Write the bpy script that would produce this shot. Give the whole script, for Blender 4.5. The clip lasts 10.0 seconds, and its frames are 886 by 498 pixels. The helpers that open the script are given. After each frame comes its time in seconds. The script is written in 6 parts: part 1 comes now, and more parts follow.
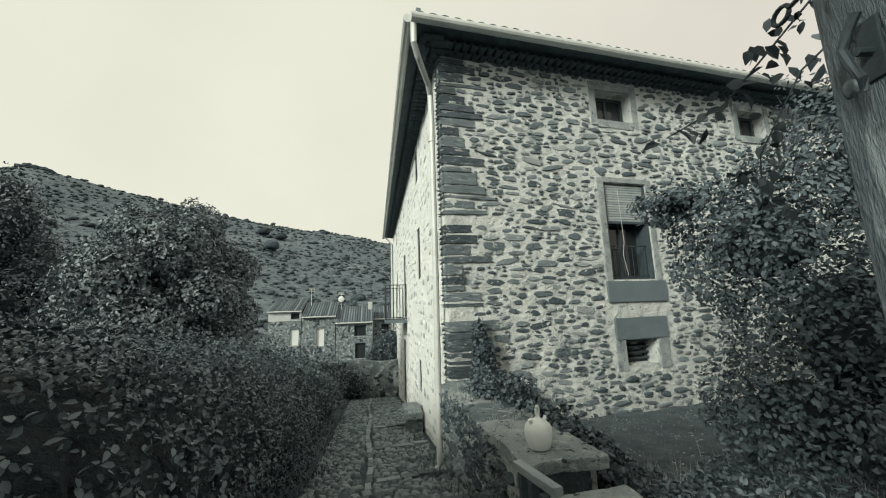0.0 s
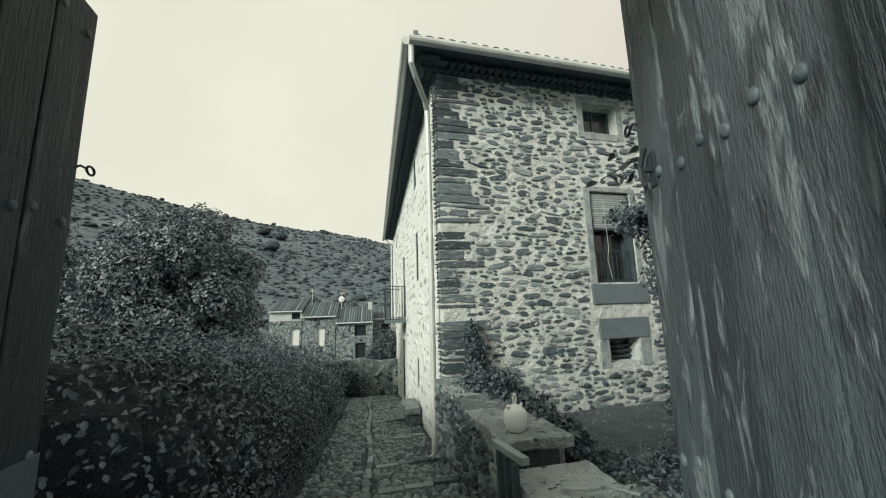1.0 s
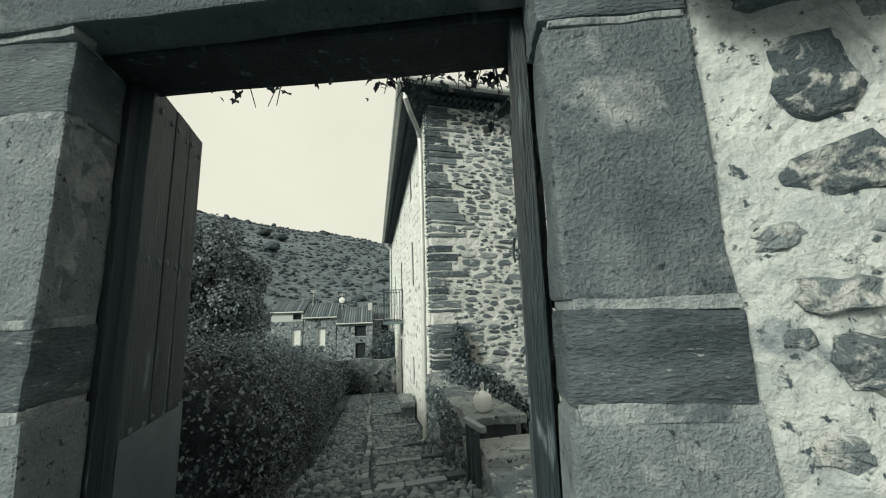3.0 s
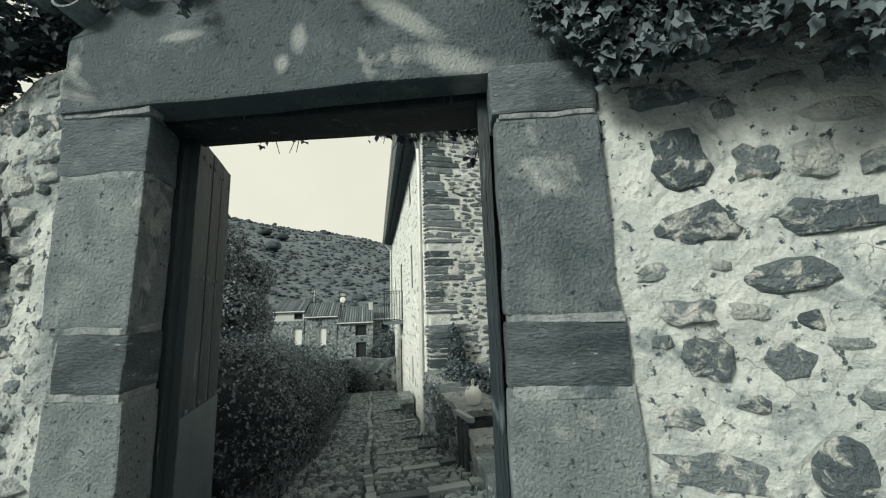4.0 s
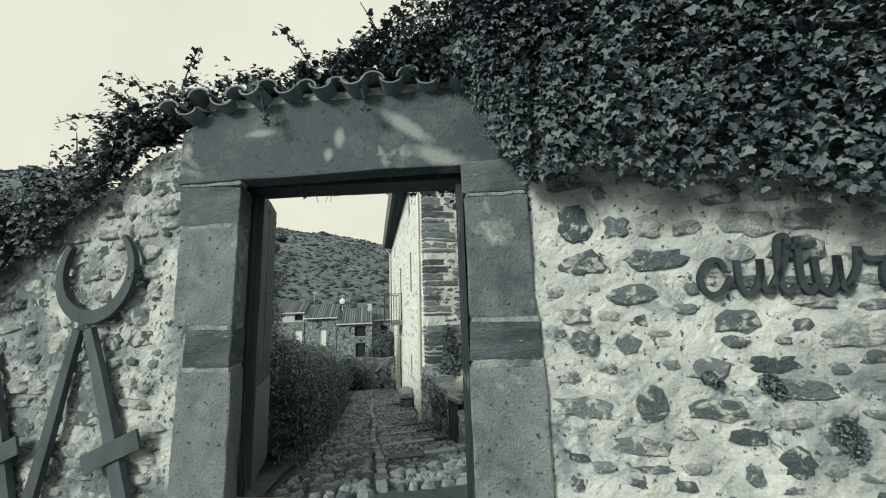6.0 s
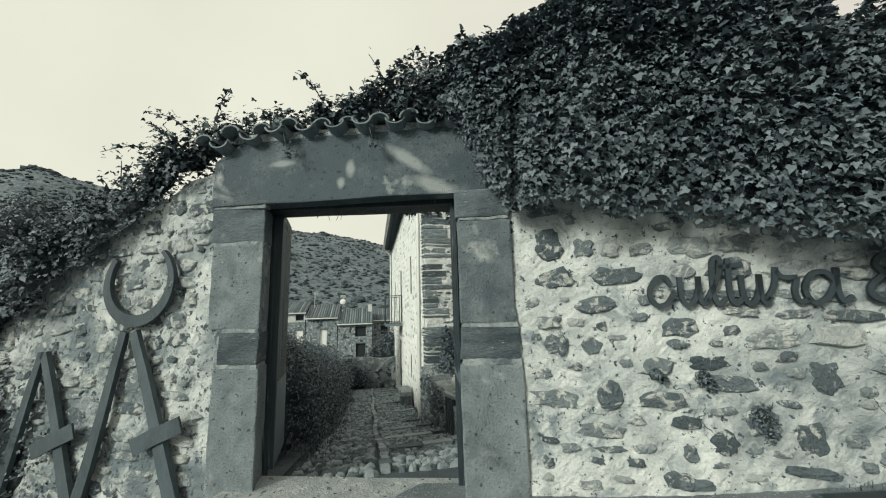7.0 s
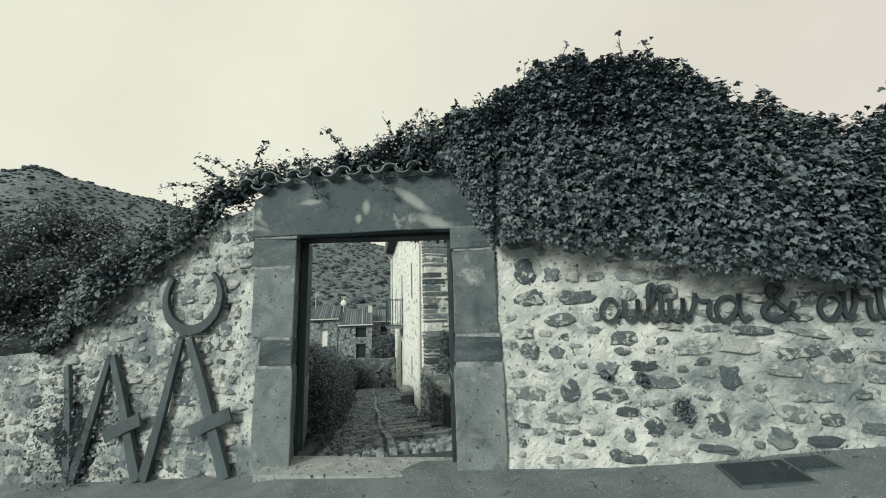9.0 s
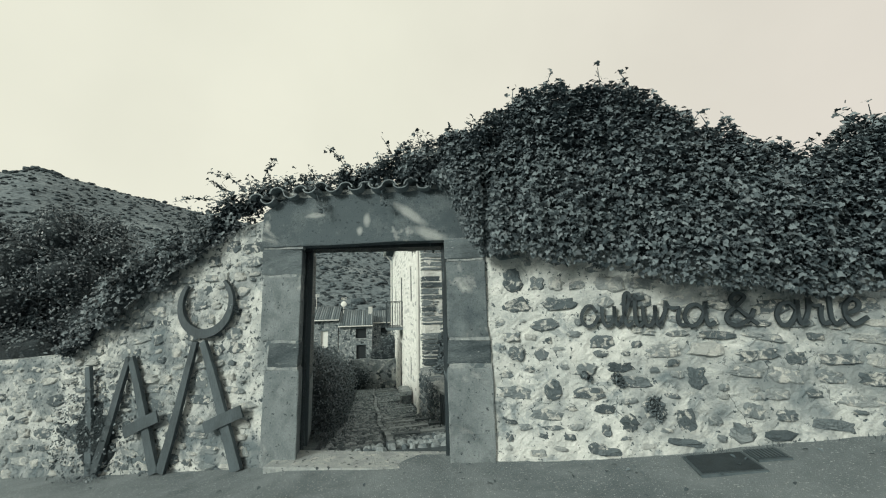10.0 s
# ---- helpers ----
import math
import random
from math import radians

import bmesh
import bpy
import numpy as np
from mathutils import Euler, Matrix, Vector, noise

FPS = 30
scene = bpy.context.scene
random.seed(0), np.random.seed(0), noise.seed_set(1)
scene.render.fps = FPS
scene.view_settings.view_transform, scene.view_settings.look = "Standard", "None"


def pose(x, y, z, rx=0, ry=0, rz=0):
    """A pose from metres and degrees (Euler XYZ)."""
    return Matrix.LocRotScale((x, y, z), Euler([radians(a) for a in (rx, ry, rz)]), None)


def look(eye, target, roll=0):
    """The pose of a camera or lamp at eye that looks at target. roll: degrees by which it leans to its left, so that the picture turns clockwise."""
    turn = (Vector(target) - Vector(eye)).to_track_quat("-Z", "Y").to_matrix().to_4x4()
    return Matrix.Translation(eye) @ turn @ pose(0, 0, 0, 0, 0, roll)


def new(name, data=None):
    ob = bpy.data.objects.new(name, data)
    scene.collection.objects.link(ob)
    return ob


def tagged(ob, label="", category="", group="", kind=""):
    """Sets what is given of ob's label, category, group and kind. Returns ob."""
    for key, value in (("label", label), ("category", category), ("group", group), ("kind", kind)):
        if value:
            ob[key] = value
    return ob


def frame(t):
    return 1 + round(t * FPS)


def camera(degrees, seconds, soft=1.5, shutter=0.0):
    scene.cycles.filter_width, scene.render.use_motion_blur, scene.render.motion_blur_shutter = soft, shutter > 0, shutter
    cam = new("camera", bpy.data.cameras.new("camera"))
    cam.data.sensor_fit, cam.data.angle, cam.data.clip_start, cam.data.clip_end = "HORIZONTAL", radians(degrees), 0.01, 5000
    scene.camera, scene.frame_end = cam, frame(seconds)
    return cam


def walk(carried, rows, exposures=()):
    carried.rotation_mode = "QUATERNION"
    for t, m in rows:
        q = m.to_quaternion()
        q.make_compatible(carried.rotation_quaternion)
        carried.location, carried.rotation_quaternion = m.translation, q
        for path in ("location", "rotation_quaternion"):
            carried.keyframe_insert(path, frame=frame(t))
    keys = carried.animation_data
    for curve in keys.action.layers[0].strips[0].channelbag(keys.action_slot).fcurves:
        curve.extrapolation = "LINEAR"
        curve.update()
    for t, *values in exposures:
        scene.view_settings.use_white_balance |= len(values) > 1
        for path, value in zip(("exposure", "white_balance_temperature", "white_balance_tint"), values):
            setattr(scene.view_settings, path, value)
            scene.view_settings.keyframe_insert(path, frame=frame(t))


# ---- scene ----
cam = camera(101.9, 10.0, soft=1.15)
PATH = [
    (0, (1.053, -0.005, 1.127), (1.449, 1.929, 1.449), -2.0),
    (0.5, (1.055, -0.22, 1.126), (1.449, 1.714, 1.447), -1.9),
    (1, (1.048, -0.468, 1.139), (1.443, 1.466, 1.462), -1.9),
    (1.5, (1.058, -0.703, 1.163), (1.451, 1.231, 1.485), -1.8),
    (2, (1.067, -0.963, 1.185), (1.462, 0.971, 1.509), -1.9),
    (2.5, (1.062, -1.179, 1.192), (1.458, 0.754, 1.517), -1.9),
    (4, (1.051, -1.847, 1.262), (1.444, 0.088, 1.582), -1.9),
    (4.5, (1.019, -2.065, 1.267), (1.415, -0.131, 1.586), -1.9),
    (5, (0.991, -2.303, 1.276), (1.39, -0.37, 1.598), -1.8),
    (5.5, (0.961, -2.54, 1.276), (1.362, -0.608, 1.601), -1.9),
    (7, (0.88, -3.228, 1.338), (1.281, -1.296, 1.666), -1.7),
    (7.5, (0.85, -3.426, 1.354), (1.25, -1.495, 1.685), -1.6),
    (8, (0.814, -3.612, 1.386), (1.215, -1.681, 1.718), -1.6),
    (8.5, (0.774, -3.781, 1.416), (1.176, -1.851, 1.748), -1.5),
    (9, (0.751, -3.964, 1.458), (1.154, -2.033, 1.789), -1.5),
    (9.5, (0.743, -4.119, 1.485), (1.147, -2.188, 1.818), -1.5),
    (10, (0.748, -4.289, 1.508), (1.15, -2.359, 1.843), -1.5),
]
walk(cam, [(t, look(eye, target, roll)) for t, eye, target, roll in PATH])

# ---- light ----
GATE_TURN, FRONT_TURN, SIDE_TURN = -17.36, 3.6, -90.75
SUN_FROM = Vector((-0.74, -0.53, 0.44)).normalized()
world = bpy.data.worlds.new("sky")
scene.world = world
world.use_nodes = True
wt = world.node_tree
wt.nodes.clear()
w_out = wt.nodes.new("ShaderNodeOutputWorld")
w_bg = wt.nodes.new("ShaderNodeBackground")
w_sky = wt.nodes.new("ShaderNodeTexSky")
w_sky.sky_type, w_sky.sun_disc = "NISHITA", False
w_sky.sun_elevation = math.asin(SUN_FROM.z)
w_sky.sun_rotation = math.atan2(SUN_FROM.x, SUN_FROM.y)
w_sky.air_density, w_sky.dust_density = 1.0, 3.0
w_bw = wt.nodes.new("ShaderNodeRGBToBW")
w_scale = wt.nodes.new("ShaderNodeMath")
w_scale.operation = "MULTIPLY"
w_scale.inputs[1].default_value = 0.022
w_add = wt.nodes.new("ShaderNodeMath")
w_add.inputs[1].default_value = 0.77
w_tint = wt.nodes.new("ShaderNodeMix")
w_tint.data_type, w_tint.blend_type = "RGBA", "MULTIPLY"
w_tint.inputs[0].default_value = 1.0
w_cloud = wt.nodes.new("ShaderNodeTexNoise")
w_cloud.inputs["Scale"].default_value = 2.2
w_cloud.inputs["Detail"].default_value = 5
w_map = wt.nodes.new("ShaderNodeMapRange")
w_map.inputs[1].default_value, w_map.inputs[2].default_value = 0.35, 0.75
w_map.inputs[3].default_value, w_map.inputs[4].default_value = 0.97, 1.06
w_mul = wt.nodes.new("ShaderNodeMath")
w_mul.operation = "MULTIPLY"
w_coord = wt.nodes.new("ShaderNodeTexCoord")
wt.links.new(w_coord.outputs["Generated"], w_cloud.inputs["Vector"])
wt.links.new(w_sky.outputs[0], w_bw.inputs[0])
wt.links.new(w_bw.outputs[0], w_scale.inputs[0])
wt.links.new(w_scale.outputs[0], w_add.inputs[0])
wt.links.new(w_add.outputs[0], w_mul.inputs[0])
wt.links.new(w_cloud.outputs["Fac"], w_map.inputs[0])
wt.links.new(w_map.outputs[0], w_mul.inputs[1])
wt.links.new(w_mul.outputs[0], w_tint.inputs[6])
w_side, w_far, w_hue = [wt.nodes.new("ShaderNode" + k) for k in ("SeparateXYZ", "MapRange", "Mix")]
w_hue.data_type = "RGBA"
w_hue.inputs[6].default_value, w_hue.inputs[7].default_value = (0.995, 0.995, 0.835, 1), (0.90, 0.85, 0.755, 1)
w_far.inputs[1].default_value, w_far.inputs[2].default_value = 0.05, 0.85
wt.links.new(w_coord.outputs["Generated"], w_side.inputs[0])
wt.links.new(w_side.outputs[0], w_far.inputs[0])
wt.links.new(w_far.outputs[0], w_hue.inputs[0])
wt.links.new(w_hue.outputs[2], w_tint.inputs[7])
wt.links.new(w_tint.outputs[2], w_bg.inputs["Color"])
wt.links.new(w_bg.outputs[0], w_out.inputs[0])
sun = new("sun", bpy.data.lights.new("sun", "SUN"))
sun.data.energy, sun.data.angle, sun.data.color = 3.4, radians(16), (0.97, 0.98, 0.86)
sun.matrix_world = look(SUN_FROM * 50, (0, 0, 0))


# ---- materials ----
def tone(v):
    """A near-neutral colour of lightness v, cool in the darks and cream in the lights."""
    t = min(1.0, (v / 0.5) ** 0.5)
    return (v * (0.54 + 0.42 * t), v, v * (1.31 - 0.34 * t), 1)


def material(name, low, high, scale=6.0, fine=60.0, rough=0.85, bump=0.4, vary=0.0, per="", metal=0.0, stretch=(1, 1, 1),
             stain=None, stain_scale=1.2, stain_cut=(0.5, 0.62), depth=0.02, warp=0.0, spec=0.5, stops=None, share=0.0, speck=None, cracks=0.0, patch=None, drift=None):
    """Two scales of noise between two tones, optional stains in a third, optional difference from piece to piece."""
    m = bpy.data.materials.new(name)
    m.use_nodes = True
    nt = m.node_tree
    bsdf = nt.nodes["Principled BSDF"]
    link = nt.links.new
    coord = nt.nodes.new("ShaderNodeTexCoord")
    mapping = nt.nodes.new("ShaderNodeMapping")
    mapping.inputs["Scale"].default_value = stretch
    geo = nt.nodes.new("ShaderNodeNewGeometry")
    link(geo.outputs["Position"], mapping.inputs["Vector"])

    def noise_node(s, detail, distort=0.0):
        n = nt.nodes.new("ShaderNodeTexNoise")
        n.inputs["Scale"].default_value, n.inputs["Detail"].default_value = s, detail
        n.inputs["Distortion"].default_value = distort
        n.inputs["Roughness"].default_value = 0.62
        link(mapping.outputs[0], n.inputs["Vector"])
        return n.outputs["Fac"]

    def math_node(op, a, b):
        n = nt.nodes.new("ShaderNodeMath")
        n.operation = op
        for i, v in enumerate((a, b)):
            if isinstance(v, (int, float)):
                n.inputs[i].default_value = v
            else:
                link(v, n.inputs[i])
        return n.outputs[0]

    big, small = noise_node(scale, 6, warp), noise_node(fine, 4)
    f = math_node("ADD", math_node("MULTIPLY", big, 0.65), math_node("MULTIPLY", small, 0.35))
    if vary:
        if per == "island":
            r = geo.outputs["Random Per Island"]
        else:
            info = nt.nodes.new("ShaderNodeObjectInfo")
            r = info.outputs["Random"]
        if share:
            f = math_node("ADD", math_node("MULTIPLY", f, 1 - share), math_node("MULTIPLY", r, share))
        else:
            f = math_node("ADD", f, math_node("MULTIPLY", math_node("SUBTRACT", r, 0.5), vary))
    ramp = nt.nodes.new("ShaderNodeValToRGB")
    ramp.color_ramp.elements[0].position, ramp.color_ramp.elements[1].position = 0.33, 0.67
    ramp.color_ramp.elements[0].color, ramp.color_ramp.elements[1].color = tone(low), tone(high)
    if stops:
        ramp.color_ramp.elements[0].position, ramp.color_ramp.elements[1].position = stops[0][0], stops[-1][0]
        ramp.color_ramp.elements[0].color, ramp.color_ramp.elements[1].color = tone(stops[0][1]), tone(stops[-1][1])
        for at, v in stops[1:-1]:
            ramp.color_ramp.elements.new(at).color = tone(v)
    link(f, ramp.inputs[0])
    colour = ramp.outputs[0]
    if stain is not None:
        s = noise_node(stain_scale, 8, 0.6)
        cut = nt.nodes.new("ShaderNodeMapRange")
        cut.inputs[1].default_value, cut.inputs[2].default_value = stain_cut
        link(s, cut.inputs[0])
        mix = nt.nodes.new("ShaderNodeMix")
        mix.data_type = "RGBA"
        link(cut.outputs[0], mix.inputs[0])
        link(colour, mix.inputs[6])
        mix.inputs[7].default_value = tone(stain)
        colour = mix.outputs[2]
    def over(col, mask, v):
        mix = nt.nodes.new("ShaderNodeMix")
        mix.data_type = "RGBA"
        link(mask, mix.inputs[0])
        link(col, mix.inputs[6])
        mix.inputs[7].default_value = tone(v)
        return mix.outputs[2]

    def cut_node(src, a, b, top=1.0):
        n = nt.nodes.new("ShaderNodeMapRange")
        n.inputs[1].default_value, n.inputs[2].default_value, n.inputs[4].default_value = a, b, top
        link(src, n.inputs[0])
        return n.outputs[0]

    if patch:
        v, s, a, b_, top = patch
        field = noise_node(s, 5, 0.3)
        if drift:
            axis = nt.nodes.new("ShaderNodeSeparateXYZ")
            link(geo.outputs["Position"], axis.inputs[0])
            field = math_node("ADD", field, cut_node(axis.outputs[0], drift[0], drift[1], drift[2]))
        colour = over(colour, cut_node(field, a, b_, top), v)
    if speck:
        v, s, a, b_ = speck
        colour = over(colour, cut_node(noise_node(s, 3, 0.2), a, b_), v)
    if cracks:
        vor = nt.nodes.new("ShaderNodeTexVoronoi")
        vor.feature = "DISTANCE_TO_EDGE"
        vor.inputs["Scale"].default_value = cracks
        shift = nt.nodes.new("ShaderNodeVectorMath")
        shift.operation = "MULTIPLY_ADD"
        wob = nt.nodes.new("ShaderNodeTexNoise")
        wob.inputs["Scale"].default_value, wob.inputs["Detail"].default_value = cracks * 2.5, 4
        link(mapping.outputs[0], wob.inputs["Vector"])
        link(wob.outputs["Color"], shift.inputs[0])
        shift.inputs[1].default_value = (0.25, 0.25, 0.25)
        link(mapping.outputs[0], shift.inputs[2])
        link(shift.outputs[0], vor.inputs["Vector"])
        line = cut_node(vor.outputs["Distance"], 0.012, 0.003)
        gate_n = cut_node(noise_node(cracks * 0.6, 2), 0.58, 0.66)
        colour = over(colour, math_node("MULTIPLY", line, gate_n), 0.05)
    link(colour, bsdf.inputs["Base Color"])
    bsdf.inputs["Roughness"].default_value = rough
    bsdf.inputs["Metallic"].default_value = metal
    bsdf.inputs["Specular IOR Level"].default_value = spec
    if bump:
        b = nt.nodes.new("ShaderNodeBump")
        b.inputs["Strength"].default_value, b.inputs["Distance"].default_value = bump, depth
        link(math_node("ADD", big, small), b.inputs["Height"])
        link(b.outputs[0], bsdf.inputs["Normal"])
    return m


M = {}
# sun dapples painted pale into the lintel's colour: middle, half sizes, lean
SUN_DAPPLES = (((1.25, 2.585), (0.22, 0.05), 37), ((1.47, 2.34), (0.19, 0.065), 20), ((0.756, 2.535), (0.04, 0.07), 0), ((0.674, 2.42), (0.035, 0.05), 0), ((0.15, 2.62), (0.12, 0.03), 0))
# drift strengthens the dark patch along x, so the east end is darker
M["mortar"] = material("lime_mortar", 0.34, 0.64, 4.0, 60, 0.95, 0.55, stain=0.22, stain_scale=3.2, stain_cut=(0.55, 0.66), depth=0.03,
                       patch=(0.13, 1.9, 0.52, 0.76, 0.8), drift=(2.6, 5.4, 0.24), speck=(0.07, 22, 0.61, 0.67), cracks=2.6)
M["mortar_west"] = material("lichened_lime_mortar", 0.30, 0.64, 4.0, 60, 0.95, 0.6, stain=0.18, stain_scale=3.2, stain_cut=(0.52, 0.64), depth=0.03, patch=(0.13, 1.7, 0.44, 0.60, 0.85), speck=(0.06, 22, 0.56, 0.64), cracks=2.6)
M["mortar_house"] = material("house_mortar", 0.45, 0.72, 3.0, 30, 0.95, 1.0, stain=0.26, stain_scale=2.4, stain_cut=(0.57, 0.68), depth=0.03, speck=(0.14, 14, 0.62, 0.70))
# a paler tone than the front wall's mortar
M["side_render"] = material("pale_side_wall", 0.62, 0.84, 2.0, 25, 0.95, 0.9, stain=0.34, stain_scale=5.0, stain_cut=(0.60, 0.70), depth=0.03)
M["stone"] = material("rubble_stone", 0, 0, 9, 70, 0.9, 1.0, 1.0, "object", depth=0.03, share=0.62, stops=[(0.16, 0.09), (0.34, 0.16), (0.5, 0.23), (0.66, 0.31), (0.82, 0.45)],
                      stain=0.52, stain_scale=13.0, stain_cut=(0.50, 0.60))
M["stone_chip"] = material("small_rubble_stone", 0, 0, 9, 70, 0.9, 1.0, 1.0, "island", depth=0.03, share=0.62, stops=[(0.16, 0.08), (0.34, 0.15), (0.5, 0.23), (0.66, 0.32), (0.82, 0.46)],
                           stain=0.50, stain_scale=13.0, stain_cut=(0.52, 0.62))
M["stone_bare"] = material("bare_dark_stone", 0, 0, 9, 70, 0.9, 1.0, 1.0, "object", depth=0.03, share=0.5, stops=[(0.2, 0.07), (0.5, 0.13), (0.8, 0.24)], stain=0.50, stain_scale=14.0, stain_cut=(0.54, 0.62))
M["stone_house"] = material("house_rubble_stone", 0, 0, 8, 60, 0.9, 1.0, 1.0, "object", depth=0.02, share=0.6, stops=[(0.18, 0.075), (0.42, 0.14), (0.66, 0.24), (0.85, 0.42)], stain=0.58, stain_scale=9.0, stain_cut=(0.60, 0.66))
M["stone_low"] = material("mossy_wall_stone", 0, 0, 9, 60, 0.95, 1.0, 1.0, "object", depth=0.03, share=0.5, stops=[(0.2, 0.05), (0.5, 0.13), (0.8, 0.28)], stain=0.05, stain_scale=5.0, stain_cut=(0.54, 0.62))
M["stone_far"] = material("rubble_stone_small", 0, 0, 8, 60, 0.9, 1.0, 1.0, "island", depth=0.02, share=0.6, stops=[(0.18, 0.075), (0.42, 0.14), (0.66, 0.24), (0.85, 0.42)], stain=0.58, stain_scale=9.0, stain_cut=(0.60, 0.66))
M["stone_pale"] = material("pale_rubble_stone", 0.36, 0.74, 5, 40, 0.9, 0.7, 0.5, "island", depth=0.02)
M["quoin"] = material("slate_quoin", 0.075, 0.20, 6, 50, 0.85, 1.0, 0.5, "object", stretch=(1, 1, 3), depth=0.02, stain=0.45, stain_scale=6, stain_cut=(0.59, 0.65))
M["block"] = material("dressed_sandstone", 0.10, 0.27, 3.2, 70, 0.92, 1.0, 0.35, "object", stain=0.42, stain_scale=1.9, stain_cut=(0.585, 0.69), depth=0.022,
                      patch=(0.07, 3.0, 0.52, 0.70, 0.7), speck=(0.05, 26, 0.62, 0.68))
M["block_band"] = material("banded_dark_sandstone", 0.055, 0.19, 5.0, 60, 0.92, 1.0, 0.2, "object", stretch=(0.6, 0.6, 1.7), stain=0.30, stain_scale=3.4, stain_cut=(0.58, 0.68), depth=0.022, speck=(0.30, 26, 0.66, 0.70))
lintel_mat = M["block"].copy()
lintel_mat.name = "lime_splashed_sandstone"
lt = lintel_mat.node_tree
l_bsdf = lt.nodes["Principled BSDF"]
l_from = l_bsdf.inputs["Base Color"].links[0].from_socket
l_coord, l_noise = lt.nodes.new("ShaderNodeTexCoord"), lt.nodes.new("ShaderNodeTexNoise")
l_noise.inputs["Scale"].default_value, l_noise.inputs["Detail"].default_value = 11, 5
lt.links.new(l_coord.outputs["Object"], l_noise.inputs["Vector"])
for at, size, lean in SUN_DAPPLES:
    l_map, l_len, l_add, l_cut, l_mix = [lt.nodes.new("ShaderNode" + k) for k in ("Mapping", "VectorMath", "Math", "MapRange", "Mix")]
    l_map.vector_type = "TEXTURE"
    l_map.inputs["Location"].default_value = (at[0], -0.012, at[1])
    l_map.inputs["Rotation"].default_value = (0, radians(lean), 0)
    l_map.inputs["Scale"].default_value = (size[0], 1, size[1])
    l_len.operation = "LENGTH"
    l_mix.data_type = "RGBA"
    l_mix.inputs[7].default_value = tone(0.40)
    l_cut.inputs[1].default_value, l_cut.inputs[2].default_value, l_cut.inputs[4].default_value = 1.75, 1.0, 0.75
    lt.links.new(l_coord.outputs["Object"], l_map.inputs["Vector"])
    lt.links.new(l_map.outputs[0], l_len.inputs[0])
    lt.links.new(l_len.outputs["Value"], l_add.inputs[0])
    lt.links.new(l_noise.outputs["Fac"], l_add.inputs[1])
    lt.links.new(l_add.outputs[0], l_cut.inputs[0])
    lt.links.new(l_cut.outputs[0], l_mix.inputs[0])
    lt.links.new(l_from, l_mix.inputs[6])
    l_from = l_mix.outputs[2]
lt.links.new(l_from, l_bsdf.inputs["Base Color"])
M["lintel"] = lintel_mat
M["wall_low"] = material("mossy_wall_mortar", 0.20, 0.50, 4.0, 38, 0.95, 0.9, stain=0.05, stain_scale=4.0, stain_cut=(0.53, 0.60), depth=0.03)
M["joint"] = material("joint_mortar", 0.17, 0.40, 9, 60, 0.95, 1.0, stain=0.12, stain_scale=7, stain_cut=(0.52, 0.62), depth=0.02)
M["cobble"] = material("cobble_stone", 0.09, 0.27, 9, 60, 0.65, 0.8, 0.8, "object", depth=0.015)
M["cobble_far"] = material("cobble_stone_small", 0.09, 0.27, 9, 60, 0.65, 0.8, 0.8, "island", depth=0.015)
M["soil"] = material("dark_soil", 0.075, 0.18, 3.5, 40, 1.0, 1.0, stain=0.16, stain_scale=9, stain_cut=(0.57, 0.70), depth=0.05)
M["earth"] = material("path_earth", 0.035, 0.09, 3, 40, 1.0, 0.8, depth=0.02)
M["asphalt"] = material("worn_concrete_street", 0.11, 0.25, 1.6, 170, 0.9, 1.0, stain=0.09, stain_scale=1.1, stain_cut=(0.52, 0.75), depth=0.012, speck=(0.38, 60, 0.60, 0.66))
M["hill"] = material("scrub_hill", 0.09, 0.20, 0.20, 1.6, 1.0, 0.7, stain=0.05, stain_scale=0.40, stain_cut=(0.51, 0.60), depth=0.4, patch=(0.24, 0.035, 0.54, 0.66, 0.6), speck=(0.05, 0.9, 0.56, 0.64))
M["shrub_far"] = material("hill_shrub", 0.035, 0.10, 0.9, 4, 1.0, 1.0, 0.4, "island", depth=0.3)
M["leaf"] = material("ivy_leaf", 0.055, 0.155, 1.5, 25, 0.6, 0.2, 0.7, "island", depth=0.004, spec=0.4)
M["leaf_hedge"] = material("hedge_leaf", 0.05, 0.16, 1.2, 25, 0.5, 0.2, 0.8, "island", depth=0.004, spec=0.4)
M["leaf_pale"] = material("tree_leaf_pale", 0.09, 0.25, 0.9, 20, 0.5, 0.2, 0.7, "island", depth=0.004)
M["leaf_dark"] = material("tree_leaf_dark", 0.06, 0.17, 0.9, 20, 0.5, 0.2, 0.8, "island", depth=0.004)
M["leaf_garden"] = material("garden_shrub_leaf", 0.07, 0.15, 1.2, 25, 0.65, 0.2, 0.6, "island", depth=0.004, spec=0.3)
# dark filler that blocks gaps; its tone paints the shade inside foliage
M["core"] = material("foliage_shade", 0.03, 0.06, 9, 60, 1.0, 1.0, depth=0.06)
M["bark"] = material("bark", 0.05, 0.12, 8, 50, 0.95, 1.0, stretch=(1, 1, 0.25), depth=0.02)
M["iron"] = material("rusty_dark_iron", 0.022, 0.055, 9, 90, 0.65, 0.4, metal=0.2, depth=0.004)
M["stud"] = material("painted_iron_stud", 0.07, 0.16, 30, 120, 0.55, 0.4, 0.3, "object", depth=0.003)
M["sculpt"] = material("weathered_dark_timber", 0.035, 0.085, 7, 60, 0.75, 0.7, 0.25, "object", stretch=(1, 1, 0.4), depth=0.006)
M["zinc"] = material("pale_zinc", 0.50, 0.66, 3, 30, 0.45, 0.15, metal=0.15, depth=0.003)
